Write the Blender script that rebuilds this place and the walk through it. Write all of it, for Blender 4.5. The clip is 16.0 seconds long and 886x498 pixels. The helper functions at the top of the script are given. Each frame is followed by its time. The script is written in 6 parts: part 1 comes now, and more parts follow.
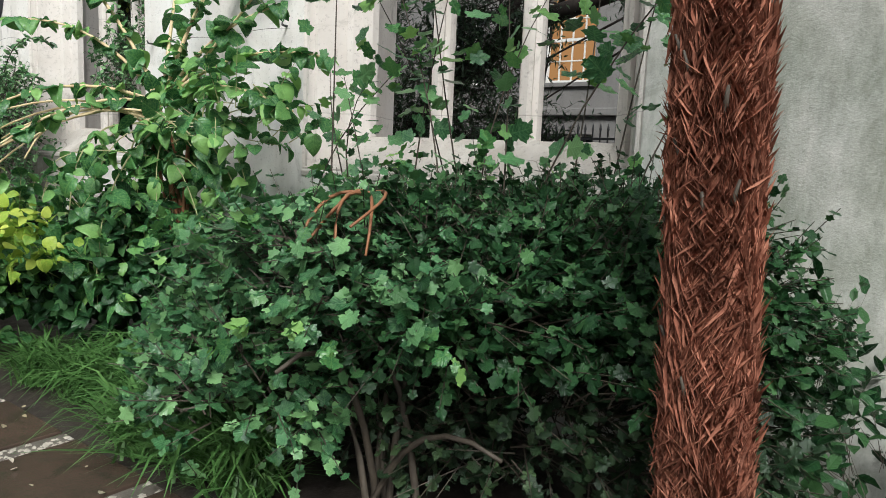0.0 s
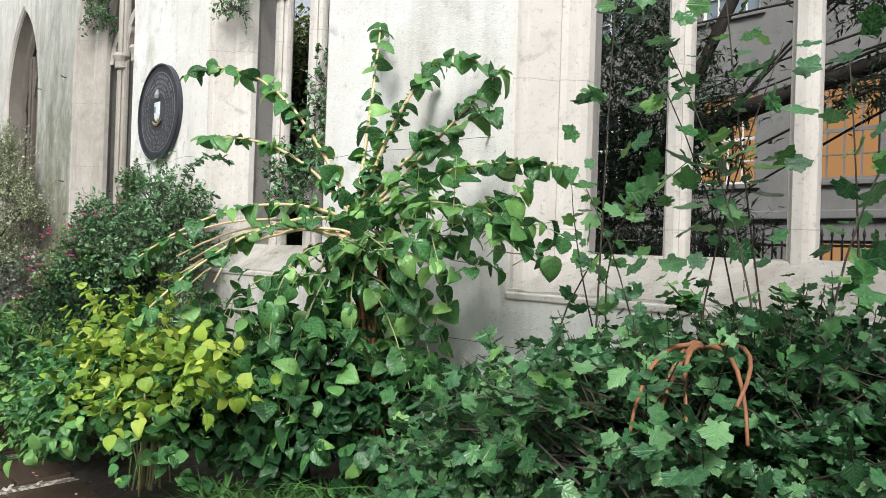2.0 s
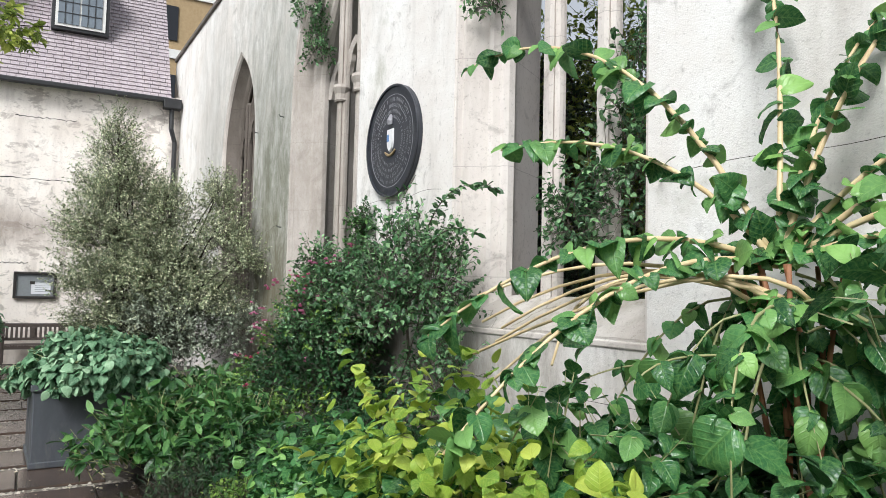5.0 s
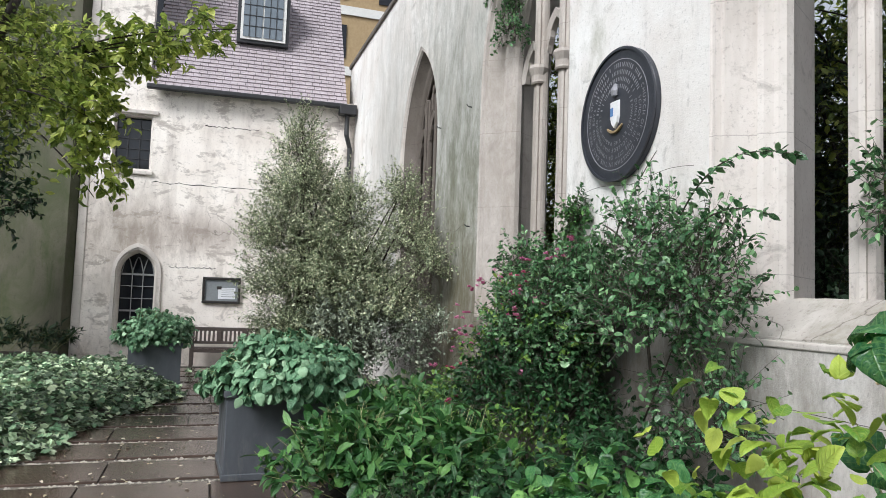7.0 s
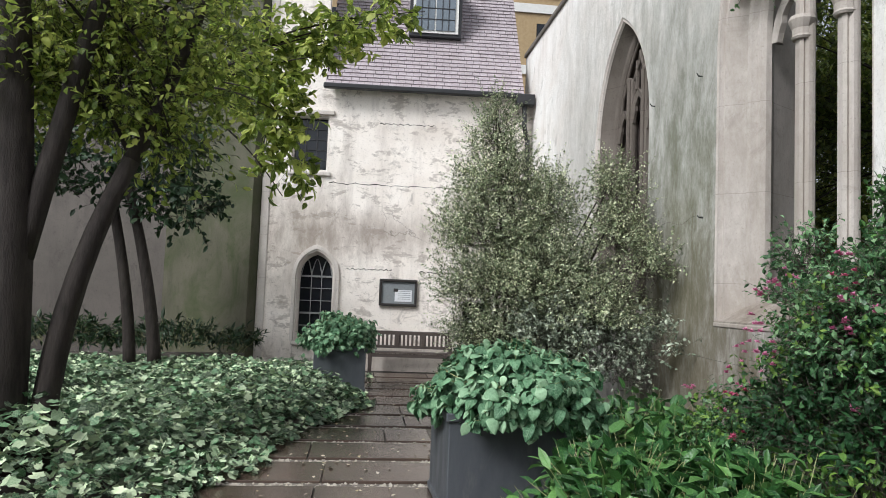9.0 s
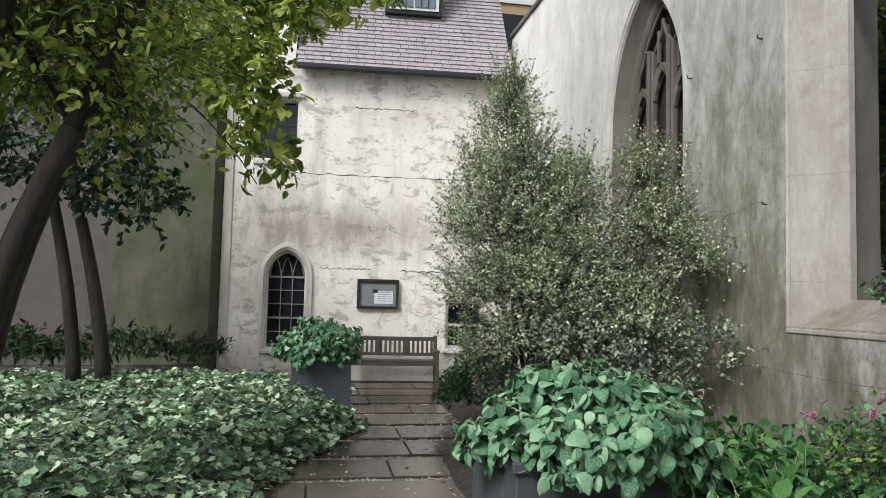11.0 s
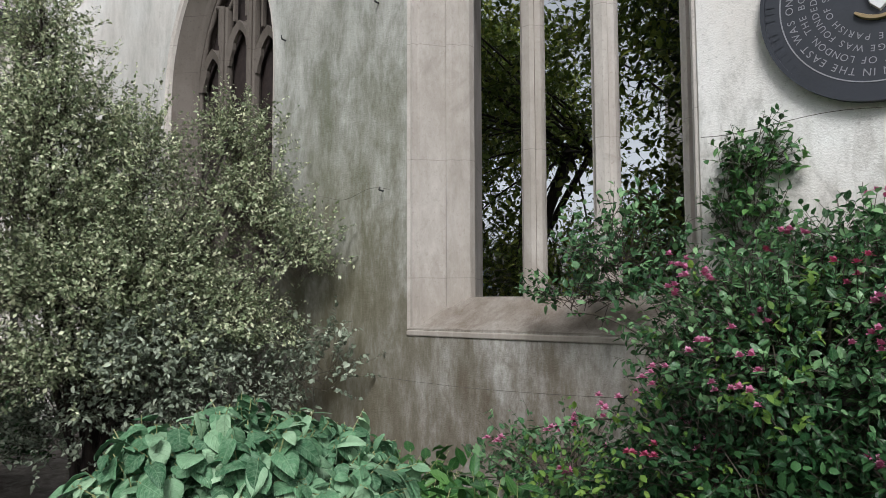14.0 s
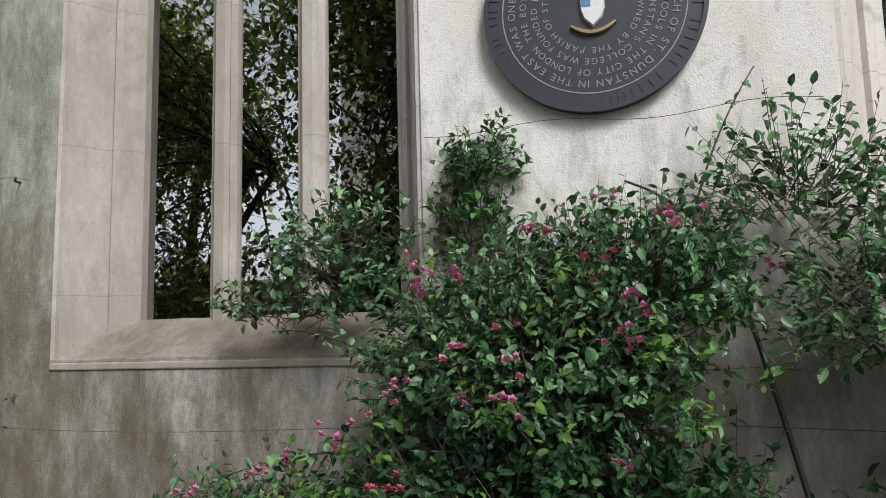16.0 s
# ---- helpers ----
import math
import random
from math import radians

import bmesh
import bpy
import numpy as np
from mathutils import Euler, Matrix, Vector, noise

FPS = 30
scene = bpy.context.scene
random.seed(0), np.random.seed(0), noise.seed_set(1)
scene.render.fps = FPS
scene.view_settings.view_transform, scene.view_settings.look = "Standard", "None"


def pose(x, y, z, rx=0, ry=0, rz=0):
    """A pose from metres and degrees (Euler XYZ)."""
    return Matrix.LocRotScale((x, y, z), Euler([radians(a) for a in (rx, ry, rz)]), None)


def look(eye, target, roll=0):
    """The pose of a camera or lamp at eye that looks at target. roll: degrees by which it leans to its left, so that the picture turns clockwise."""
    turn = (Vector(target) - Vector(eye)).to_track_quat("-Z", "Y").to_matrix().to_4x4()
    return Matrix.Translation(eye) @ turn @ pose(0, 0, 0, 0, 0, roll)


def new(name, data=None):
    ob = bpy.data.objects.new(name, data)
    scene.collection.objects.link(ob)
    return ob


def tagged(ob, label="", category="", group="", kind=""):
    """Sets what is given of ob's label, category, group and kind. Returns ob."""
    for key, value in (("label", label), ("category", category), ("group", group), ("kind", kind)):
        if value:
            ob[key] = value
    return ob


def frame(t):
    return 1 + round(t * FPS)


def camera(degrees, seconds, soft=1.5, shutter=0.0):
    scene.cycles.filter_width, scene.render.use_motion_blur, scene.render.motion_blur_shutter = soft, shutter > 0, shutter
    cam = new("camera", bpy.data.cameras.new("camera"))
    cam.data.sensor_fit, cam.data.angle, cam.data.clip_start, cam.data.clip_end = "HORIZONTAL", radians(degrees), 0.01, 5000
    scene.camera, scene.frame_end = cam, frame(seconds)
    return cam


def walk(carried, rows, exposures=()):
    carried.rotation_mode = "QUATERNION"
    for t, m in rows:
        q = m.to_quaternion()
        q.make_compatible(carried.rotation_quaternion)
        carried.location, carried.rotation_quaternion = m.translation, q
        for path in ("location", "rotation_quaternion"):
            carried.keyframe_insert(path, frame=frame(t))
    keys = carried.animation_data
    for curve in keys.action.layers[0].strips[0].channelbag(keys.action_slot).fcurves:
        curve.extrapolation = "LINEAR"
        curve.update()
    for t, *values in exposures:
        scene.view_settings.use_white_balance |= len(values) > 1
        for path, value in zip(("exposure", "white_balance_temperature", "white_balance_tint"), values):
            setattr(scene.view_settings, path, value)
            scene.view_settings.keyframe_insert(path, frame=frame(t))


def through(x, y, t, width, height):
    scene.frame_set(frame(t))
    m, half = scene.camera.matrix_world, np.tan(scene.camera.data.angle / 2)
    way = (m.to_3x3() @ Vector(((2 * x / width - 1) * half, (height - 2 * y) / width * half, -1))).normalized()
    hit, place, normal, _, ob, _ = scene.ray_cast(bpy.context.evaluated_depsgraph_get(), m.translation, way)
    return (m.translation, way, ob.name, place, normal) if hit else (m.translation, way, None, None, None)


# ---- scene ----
cam = camera(63.7, 16.0, 0.5)
PATH = [
    (0, (-3.448, -3.443, 1.608), (-1.861, -2.254, 1.343), 2.5),
    (0.5, (-3.416, -3.227, 1.628), (-1.947, -1.893, 1.378), 2.5),
    (1, (-3.437, -2.966, 1.641), (-2.033, -1.559, 1.417), 2.7),
    (1.5, (-3.433, -2.703, 1.663), (-2.036, -1.281, 1.503), 2.5),
    (2, (-3.389, -2.483, 1.686), (-1.993, -1.051, 1.696), 1.9),
    (2.5, (-3.326, -2.242, 1.689), (-1.934, -0.807, 1.755), 2.1),
    (3, (-3.287, -1.914, 1.696), (-1.901, -0.475, 1.783), 1.9),
    (3.5, (-3.224, -1.618, 1.731), (-1.912, -0.11, 1.815), 1.3),
    (4, (-3.163, -1.302, 1.741), (-1.946, 0.283, 1.834), 1.3),
    (4.5, (-3.115, -0.902, 1.748), (-2.002, 0.756, 1.853), 1.3),
    (7, (-3.189, 0.646, 1.628), (-2.563, 2.54, 1.767), 2.0),
    (7.5, (-3.281, 0.946, 1.629), (-2.779, 2.877, 1.765), 2.1),
    (8, (-3.388, 1.273, 1.646), (-3.002, 3.231, 1.776), 2.1),
    (8.5, (-3.48, 1.592, 1.622), (-3.182, 3.566, 1.752), 1.9),
    (9, (-3.643, 1.911, 1.626), (-3.42, 3.894, 1.755), 2.2),
    (11.5, (-4.091, 3.669, 1.677), (-3.621, 5.609, 1.798), 0.7),
    (12, (-4.047, 3.986, 1.67), (-3.384, 5.869, 1.787), 0.4),
    (12.5, (-4.027, 4.287, 1.646), (-3.154, 6.081, 1.781), 0.3),
    (13, (-3.976, 4.56, 1.628), (-2.89, 6.234, 1.768), -0.0),
    (13.5, (-3.924, 4.827, 1.639), (-2.637, 6.351, 1.781), -0.2),
    (14, (-3.977, 5.074, 1.689), (-2.483, 6.395, 1.83), -0.2),
    (14.5, (-3.855, 5.314, 1.645), (-2.175, 6.387, 1.8), -0.8),
    (15, (-3.67, 5.376, 1.579), (-1.891, 6.27, 1.768), -1.2),
    (15.5, (-3.602, 5.531, 1.575), (-1.733, 6.21, 1.789), -1.3),
    (16, (-3.562, 5.615, 1.568), (-1.639, 6.11, 1.804), -1.5),
]
EXPOSURES = [(0, 0.8, 6200, 6), (2, 0.92, 6200, 6), (4.5, 0.88, 6150, 8), (7, 0.75, 6000, 9), (9, 0.68, 6050, 9), (12, 0.54, 6050, 7), (14.5, 0.45, 6100, 9), (16, 0.47, 6200, 8)]
walk(cam, [(t, look(eye, target, roll)) for t, eye, target, roll in PATH], EXPOSURES)

# ---------------------------------------------------------------- light
world = bpy.data.worlds.new("overcast_sky")
scene.world = world
world.use_nodes = True
wn = world.node_tree
sky = wn.nodes.new("ShaderNodeTexSky")
sky.sky_type = "NISHITA"
sky.sun_disc = False
sky.sun_elevation = radians(43)
sky.sun_rotation = radians(231)
sky.air_density = 1.0
sky.dust_density = 3.0
sky.ozone_density = 1.0
wn.nodes["Background"].inputs["Strength"].default_value = 0.09
haze = wn.nodes.new("ShaderNodeHueSaturation")  # cloud cover takes most of the blue out
haze.inputs["Saturation"].default_value = 0.16
wn.links.new(sky.outputs["Color"], haze.inputs["Color"])
wn.links.new(haze.outputs["Color"], wn.nodes["Background"].inputs["Color"])

sun_data = bpy.data.lights.new("sun", "SUN")
sun_data.energy = 2.1
sun_data.angle = radians(20)
sun_data.color = (1.0, 0.96, 0.91)
sun = new("sun", sun_data)
sun.matrix_world = look((-15, -8, 18), (0, 4, 0))


# ---------------------------------------------------------------- mesh helpers
def mesh_of(name, bm, material):
    me = bpy.data.meshes.new(name)
    bm.normal_update()
    bm.to_mesh(me)
    bm.free()
    me.materials.append(material)
    return me


LOCAL = set()  # things whose parts are built about their own base


def under(ob, parent):
    """Makes ob a part of parent."""
    ob.parent = parent
    if parent.parent is None and parent.name not in LOCAL:
        ob.matrix_parent_inverse = parent.matrix_basis.inverted()
    return ob


def part(name, bm, material, parent, label=""):
    return tagged(under(new(name, mesh_of(name, bm, material)), parent), label)


def thing(name, label, category, at=(0, 0, 0), rz=0.0, group="", kind="", local=False):
    ob = new(name)
    ob.empty_display_size = 0.1
    ob.matrix_basis = pose(at[0], at[1], at[2], 0, 0, rz)
    if local:
        LOCAL.add(ob.name)
    return tagged(ob, label, category, group, kind)


def solid(name, bm, material, label, category, kind="", group=""):
    return tagged(new(name, mesh_of(name, bm, material)), label, category, group, kind)


def box(bm, x0, x1, y0, y1, z0, z1, bevel=0.0):
    r = bmesh.ops.create_cube(bm, size=1.0, matrix=Matrix.Translation(((x0 + x1) / 2, (y0 + y1) / 2, (z0 + z1) / 2)) @ Matrix.Diagonal((abs(x1 - x0), abs(y1 - y0), abs(z1 - z0), 1)))
    if bevel:
        edges = list({e for v in r["verts"] for e in v.link_edges})
        bmesh.ops.bevel(bm, geom=edges, offset=bevel, segments=2, affect="EDGES", profile=0.5)
    return bm


def boxed(x0, x1, y0, y1, z0, z1, bevel=0.0):
    return box(bmesh.new(), x0, x1, y0, y1, z0, z1, bevel)


def smooth(ob):
    for p in ob.data.polygons:
        p.use_smooth = True
    return ob


def tube(bm, pts, radii, sides=7):
    """A tapered tube along a line of points."""
    pts = [Vector(p) for p in pts]
    rings = []
    for i, p in enumerate(pts):
        d = (pts[min(i + 1, len(pts) - 1)] - pts[max(i - 1, 0)]).normalized()
        a = d.cross(Vector((0, 0, 1)) if abs(d.z) < 0.9 else Vector((1, 0, 0))).normalized()
        b = d.cross(a)
        rings.append([bm.verts.new(p + (a * math.cos(k * 2 * math.pi / sides) + b * math.sin(k * 2 * math.pi / sides)) * radii[i]) for k in range(sides)])
    for r0, r1 in zip(rings, rings[1:]):
        for k in range(sides):
            bm.faces.new((r0[k], r0[(k + 1) % sides], r1[(k + 1) % sides], r1[k]))
    bm.faces.new(rings[0][::-1])
    bm.faces.new(rings[-1])
    return bm


def curve_pts(p0, p1, p2, n=8):
    """Points on a bowed line from p0 to p2, drawn towards p1."""
    p0, p1, p2 = Vector(p0), Vector(p1), Vector(p2)
    return [p0 * (1 - t) ** 2 + p1 * 2 * t * (1 - t) + p2 * t * t for t in (i / (n - 1) for i in range(n))]


def arch_loop(c, h, sill, spring, apex, n=9):
    """A pointed opening in a plane: (along, up) pairs, from its lower corner round."""
    k = ((apex - spring) ** 2 - h * h) / (2 * h)
    r = h + k
    a1 = math.asin((apex - spring) / r)
    side = [(-k + r * math.cos(a1 * i / n), spring + r * math.sin(a1 * i / n)) for i in range(n + 1)]
    return [(c - h, sill), (c + h, sill)] + [(c + u, z) for u, z in side] + [(c - u, z) for u, z in side[-2::-1]]


def rect_loop(a0, a1, z0, z1):
    return [(a0, z0), (a1, z0), (a1, z1), (a0, z1)]


def ring_edges(bm, verts):
    return [bm.edges.new((verts[i], verts[(i + 1) % len(verts)])) for i in range(len(verts))]


def pierced_wall(outer, holes, depth, place):
    """A wall with stepped openings. holes: for each a list of (depth, loop), front to back. place(along, depth, up) gives the point."""
    bm = bmesh.new()
    front = [bm.verts.new(place(a, 0.0, z)) for a, z in outer]
    back = [bm.verts.new(place(a, depth, z)) for a, z in outer]
    fe, be = ring_edges(bm, front), ring_edges(bm, back)
    for i in range(len(outer)):
        j = (i + 1) % len(outer)
        bm.faces.new((front[i], front[j], back[j], back[i]))
    for stages in holes:
        rings = [[bm.verts.new(place(a, d, z)) for a, z in loop] for d, loop in stages]
        fe += ring_edges(bm, rings[0])
        be += ring_edges(bm, rings[-1])
        for r0, r1 in zip(rings, rings[1:]):
            for i in range(len(r0)):
                j = (i + 1) % len(r0)
                bm.faces.new((r0[i], r0[j], r1[j], r1[i])).material_index = 1
    bmesh.ops.triangle_fill(bm, use_beauty=True, use_dissolve=False, edges=fe)
    bmesh.ops.triangle_fill(bm, use_beauty=True, use_dissolve=False, edges=be)
    bmesh.ops.recalc_face_normals(bm, faces=bm.faces)
    return bm


# ---------------------------------------------------------------- material helpers
def nodes_of(name):
    m = bpy.data.materials.new(name)
    m.use_nodes = True
    nt = m.node_tree
    return m, nt, nt.nodes["Principled BSDF"], nt.nodes["Material Output"]


def node(nt, kind, **values):
    n = nt.nodes.new(kind)
    for k, v in values.items():
        n.inputs[k.replace("_", " ")].default_value = v
    return n


def noise_of(nt, vec, scale, detail=6.0, rough=0.6, distortion=0.0):
    n = node(nt, "ShaderNodeTexNoise", Scale=scale, Detail=detail, Roughness=rough, Distortion=distortion)
    nt.links.new(vec, n.inputs["Vector"])
    return n.outputs["Fac"]


def ramp(nt, fac, stops):
    r = nt.nodes.new("ShaderNodeValToRGB")
    while len(r.color_ramp.elements) < len(stops):
        r.color_ramp.elements.new(0.5)
    for e, (p, c) in zip(r.color_ramp.elements, stops):
        e.position = p
        e.color = (*c, 1) if len(c) == 3 else c
    nt.links.new(fac, r.inputs["Fac"])
    return r.outputs["Color"]


def mixed(nt, fac, a, b):
    m = nt.nodes.new("ShaderNodeMix")
    m.data_type = "RGBA"
    for sock, v in ((m.inputs["Factor"], fac), (m.inputs[6], a), (m.inputs[7], b)):
        if isinstance(v, (int, float)):
            sock.default_value = v
        elif isinstance(v, tuple):
            sock.default_value = (*v, 1)
        else:
            nt.links.new(v, sock)
    return m.outputs[2]


def coords(nt, scale=(1, 1, 1)):
    """World-sized coordinates."""
    g = nt.nodes.new("ShaderNodeNewGeometry")
    mp = nt.nodes.new("ShaderNodeMapping")
    mp.inputs["Scale"].default_value = scale
    nt.links.new(g.outputs["Position"], mp.inputs["Vector"])
    return mp.outputs["Vector"]


def add_bump(nt, bsdf, height, strength, distance=0.01):
    b = node(nt, "ShaderNodeBump", Strength=strength, Distance=distance)
    nt.links.new(height, b.inputs["Height"])
    nt.links.new(b.outputs["Normal"], bsdf.inputs["Normal"])


def surface(name, c1, c2, scale=8.0, rough=0.7, rough2=None, bump=0.3, fine=60.0, stain=None, metallic=0.0, stretch=(1, 1, 1), spec=0.5):
    """A grained surface of two colours. stain: (colour, scale, from, to)."""
    m, nt, bsdf, _ = nodes_of(name)
    vec = coords(nt, stretch)
    a = noise_of(nt, vec, scale)
    f = noise_of(nt, vec, fine, 4)
    col = mixed(nt, ramp(nt, a, [(0.3, (0, 0, 0)), (0.7, (1, 1, 1))]), c1, c2)
    col = mixed(nt, ramp(nt, f, [(0.35, (0.18,) * 3), (0.65, (0, 0, 0))]), col, tuple(v * 0.55 for v in c1))
    if stain:
        s = noise_of(nt, vec, stain[1], 8, 0.65, 0.6)
        col = mixed(nt, ramp(nt, s, [(stain[2], (0, 0, 0)), (stain[3], (1, 1, 1))]), col, stain[0])
    nt.links.new(col, bsdf.inputs["Base Color"])
    r2 = rough if rough2 is None else rough2
    nt.links.new(ramp(nt, a, [(0.35, (rough,) * 3), (0.65, (r2,) * 3)]), bsdf.inputs["Roughness"])
    bsdf.inputs["Metallic"].default_value = metallic
    bsdf.inputs["Specular IOR Level"].default_value = spec
    if bump:
        add_bump(nt, bsdf, f, bump, 0.006)
    return m


def finish_plaster(nt, m, bsdf, vec, col, dirt, lump, course):
    """Joints, gloss and relief of a rendered or stone surface."""
    if course:  # fine mortar joints between the blocks
        sep = nt.nodes.new("ShaderNodeSeparateXYZ")
        nt.links.new(vec, sep.inputs[0])
        w = node(nt, "ShaderNodeMath")
        w.operation = "MULTIPLY_ADD"
        w.inputs[1].default_value = 0.012
        nt.links.new(noise_of(nt, vec, 3.0, 3), w.inputs[0])
        nt.links.new(sep.outputs["Z"], w.inputs[2])
        fr = node(nt, "ShaderNodeMath")
        fr.operation = "WRAP"
        fr.inputs[1].default_value = course
        fr.inputs[2].default_value = 0.0
        nt.links.new(w.outputs[0], fr.inputs[0])
        col = mixed(nt, ramp(nt, fr.outputs[0], [(0.0, (0.6,) * 3), (0.007, (0, 0, 0))]), col, tuple(v * 0.45 for v in dirt))
    nt.links.new(col, bsdf.inputs["Base Color"])
    bsdf.inputs["Roughness"].default_value = 0.82
    bsdf.inputs["Specular IOR Level"].default_value = 0.25
    h = node(nt, "ShaderNodeMath")
    h.operation = "ADD"
    nt.links.new(noise_of(nt, vec, 5.0, 6, 0.6), h.inputs[0])
    k = node(nt, "ShaderNodeMath", Value=0.0)
    k.operation = "MULTIPLY"
    k.inputs[1].default_value = 0.35
    nt.links.new(noise_of(nt, vec, 90.0, 4, 0.6), k.inputs[0])
    nt.links.new(k.outputs[0], h.inputs[1])
    add_bump(nt, bsdf, h.outputs[0], 0.55 * lump, 0.02)
    return m


def plaster(name, pale, warm, dirt, algae, algae_from, algae_to, lump=1.0, blots=(), course=0.0, flaking=False):
    """Weathered lime render or limestone: patches, vertical run-off streaks, algae with its own patchy shape, dark
    blotches for stains and painted shade.
    """
    m, nt, bsdf, _ = nodes_of(name)
    vec = coords(nt)
    streak = coords(nt, (1.6, 1.6, 0.3))
    col = mixed(nt, ramp(nt, noise_of(nt, vec, 1.3, 7, 0.62, 0.4), [(0.36, (0, 0, 0)), (0.64, (1, 1, 1))]), pale, warm)
    col = mixed(nt, ramp(nt, noise_of(nt, streak, 1.6, 7, 0.62), [(0.5, (0, 0, 0)), (0.72, (0.55,) * 3)]), col, dirt)
    col = mixed(nt, ramp(nt, noise_of(nt, vec, 3.1, 9, 0.7, 0.8), [(0.57, (0, 0, 0)), (0.68, (0.5,) * 3)]), col, tuple(v * 0.62 for v in dirt))
    col = mixed(nt, ramp(nt, noise_of(nt, vec, 34, 6, 0.7), [(0.56, (0, 0, 0)), (0.7, (0.45,) * 3)]), col, tuple(v * 0.5 for v in dirt))
    col = mixed(nt, ramp(nt, noise_of(nt, coords(nt, (0.55, 0.55, 0.4)), 1.9, 8, 0.68, 0.5), [(algae_from, (0, 0, 0)), (algae_to, (0.7,) * 3)]), col, algae)
    if flaking:  # flaking skin with crisp edges, the grey coat showing beneath
        flake = noise_of(nt, coords(nt, (0.7, 0.7, 1.35)), 2.6, 13, 0.72, 0.25)
        col = mixed(nt, ramp(nt, flake, [(0.55, (0, 0, 0)), (0.575, (0.5,) * 3), (0.66, (0.75,) * 3)]), col, tuple(v * 0.95 for v in dirt))
    for (px, py, pz), (sx, sy, sz), strength, tone in blots:
        warp = nt.nodes.new("ShaderNodeMapping")
        warp.vector_type = "POINT"
        warp.inputs["Location"].default_value = (-px / sx, -py / sy, -pz / sz)
        warp.inputs["Scale"].default_value = (1 / sx, 1 / sy, 1 / sz)
        nt.links.new(vec, warp.inputs["Vector"])
        ln = nt.nodes.new("ShaderNodeVectorMath")
        ln.operation = "LENGTH"
        nt.links.new(warp.outputs[0], ln.inputs[0])
        mth = node(nt, "ShaderNodeMath")
        mth.operation = "MULTIPLY_ADD"
        nt.links.new(noise_of(nt, coords(nt, (1.25, 1.25, 0.5)), 2.6, 12, 0.78, 0.1), mth.inputs[0])
        mth.inputs[1].default_value = 1.0
        half = node(nt, "ShaderNodeMath")
        half.operation = "MULTIPLY"
        half.inputs[1].default_value = 0.45
        nt.links.new(ln.outputs["Value"], half.inputs[0])
        nt.links.new(half.outputs[0], mth.inputs[2])
        col = mixed(nt, ramp(nt, mth.outputs[0], [(0.45, (strength,) * 3), (1.0, (0, 0, 0))]), col, tone)
    if lump <= 1.2 or course:
        return finish_plaster(nt, m, bsdf, vec, col, dirt, lump, course)
    crack = nt.nodes.new("ShaderNodeTexVoronoi")  # hairline cracks
    crack.feature = "DISTANCE_TO_EDGE"
    crack.inputs["Scale"].default_value = 0.85
    wob = nt.nodes.new("ShaderNodeVectorMath")
    wob.operation = "MULTIPLY_ADD"
    wob.inputs[1].default_value = (0.5, 0.5, 0.5)
    ns = nt.nodes.new("ShaderNodeTexNoise")
    ns.inputs["Scale"].default_value = 2.2
    ns.inputs["Detail"].default_value = 5
    nt.links.new(vec, ns.inputs["Vector"])
    nt.links.new(ns.outputs["Color"], wob.inputs[0])
    nt.links.new(vec, wob.inputs[2])
    nt.links.new(wob.outputs[0], crack.inputs["Vector"])
    some = node(nt, "ShaderNodeMath")
    some.operation = "MULTIPLY"
    nt.links.new(ramp(nt, crack.outputs["Distance"], [(0.0, (0.7,) * 3), (0.006, (0, 0, 0))]), some.inputs[0])
    nt.links.new(ramp(nt, noise_of(nt, vec, 0.9, 4), [(0.5, (0, 0, 0)), (0.6, (1, 1, 1))]), some.inputs[1])
    col = mixed(nt, some.outputs[0], col, tuple(v * 0.4 for v in dirt))
    return finish_plaster(nt, m, bsdf, vec, col, dirt, lump, course)


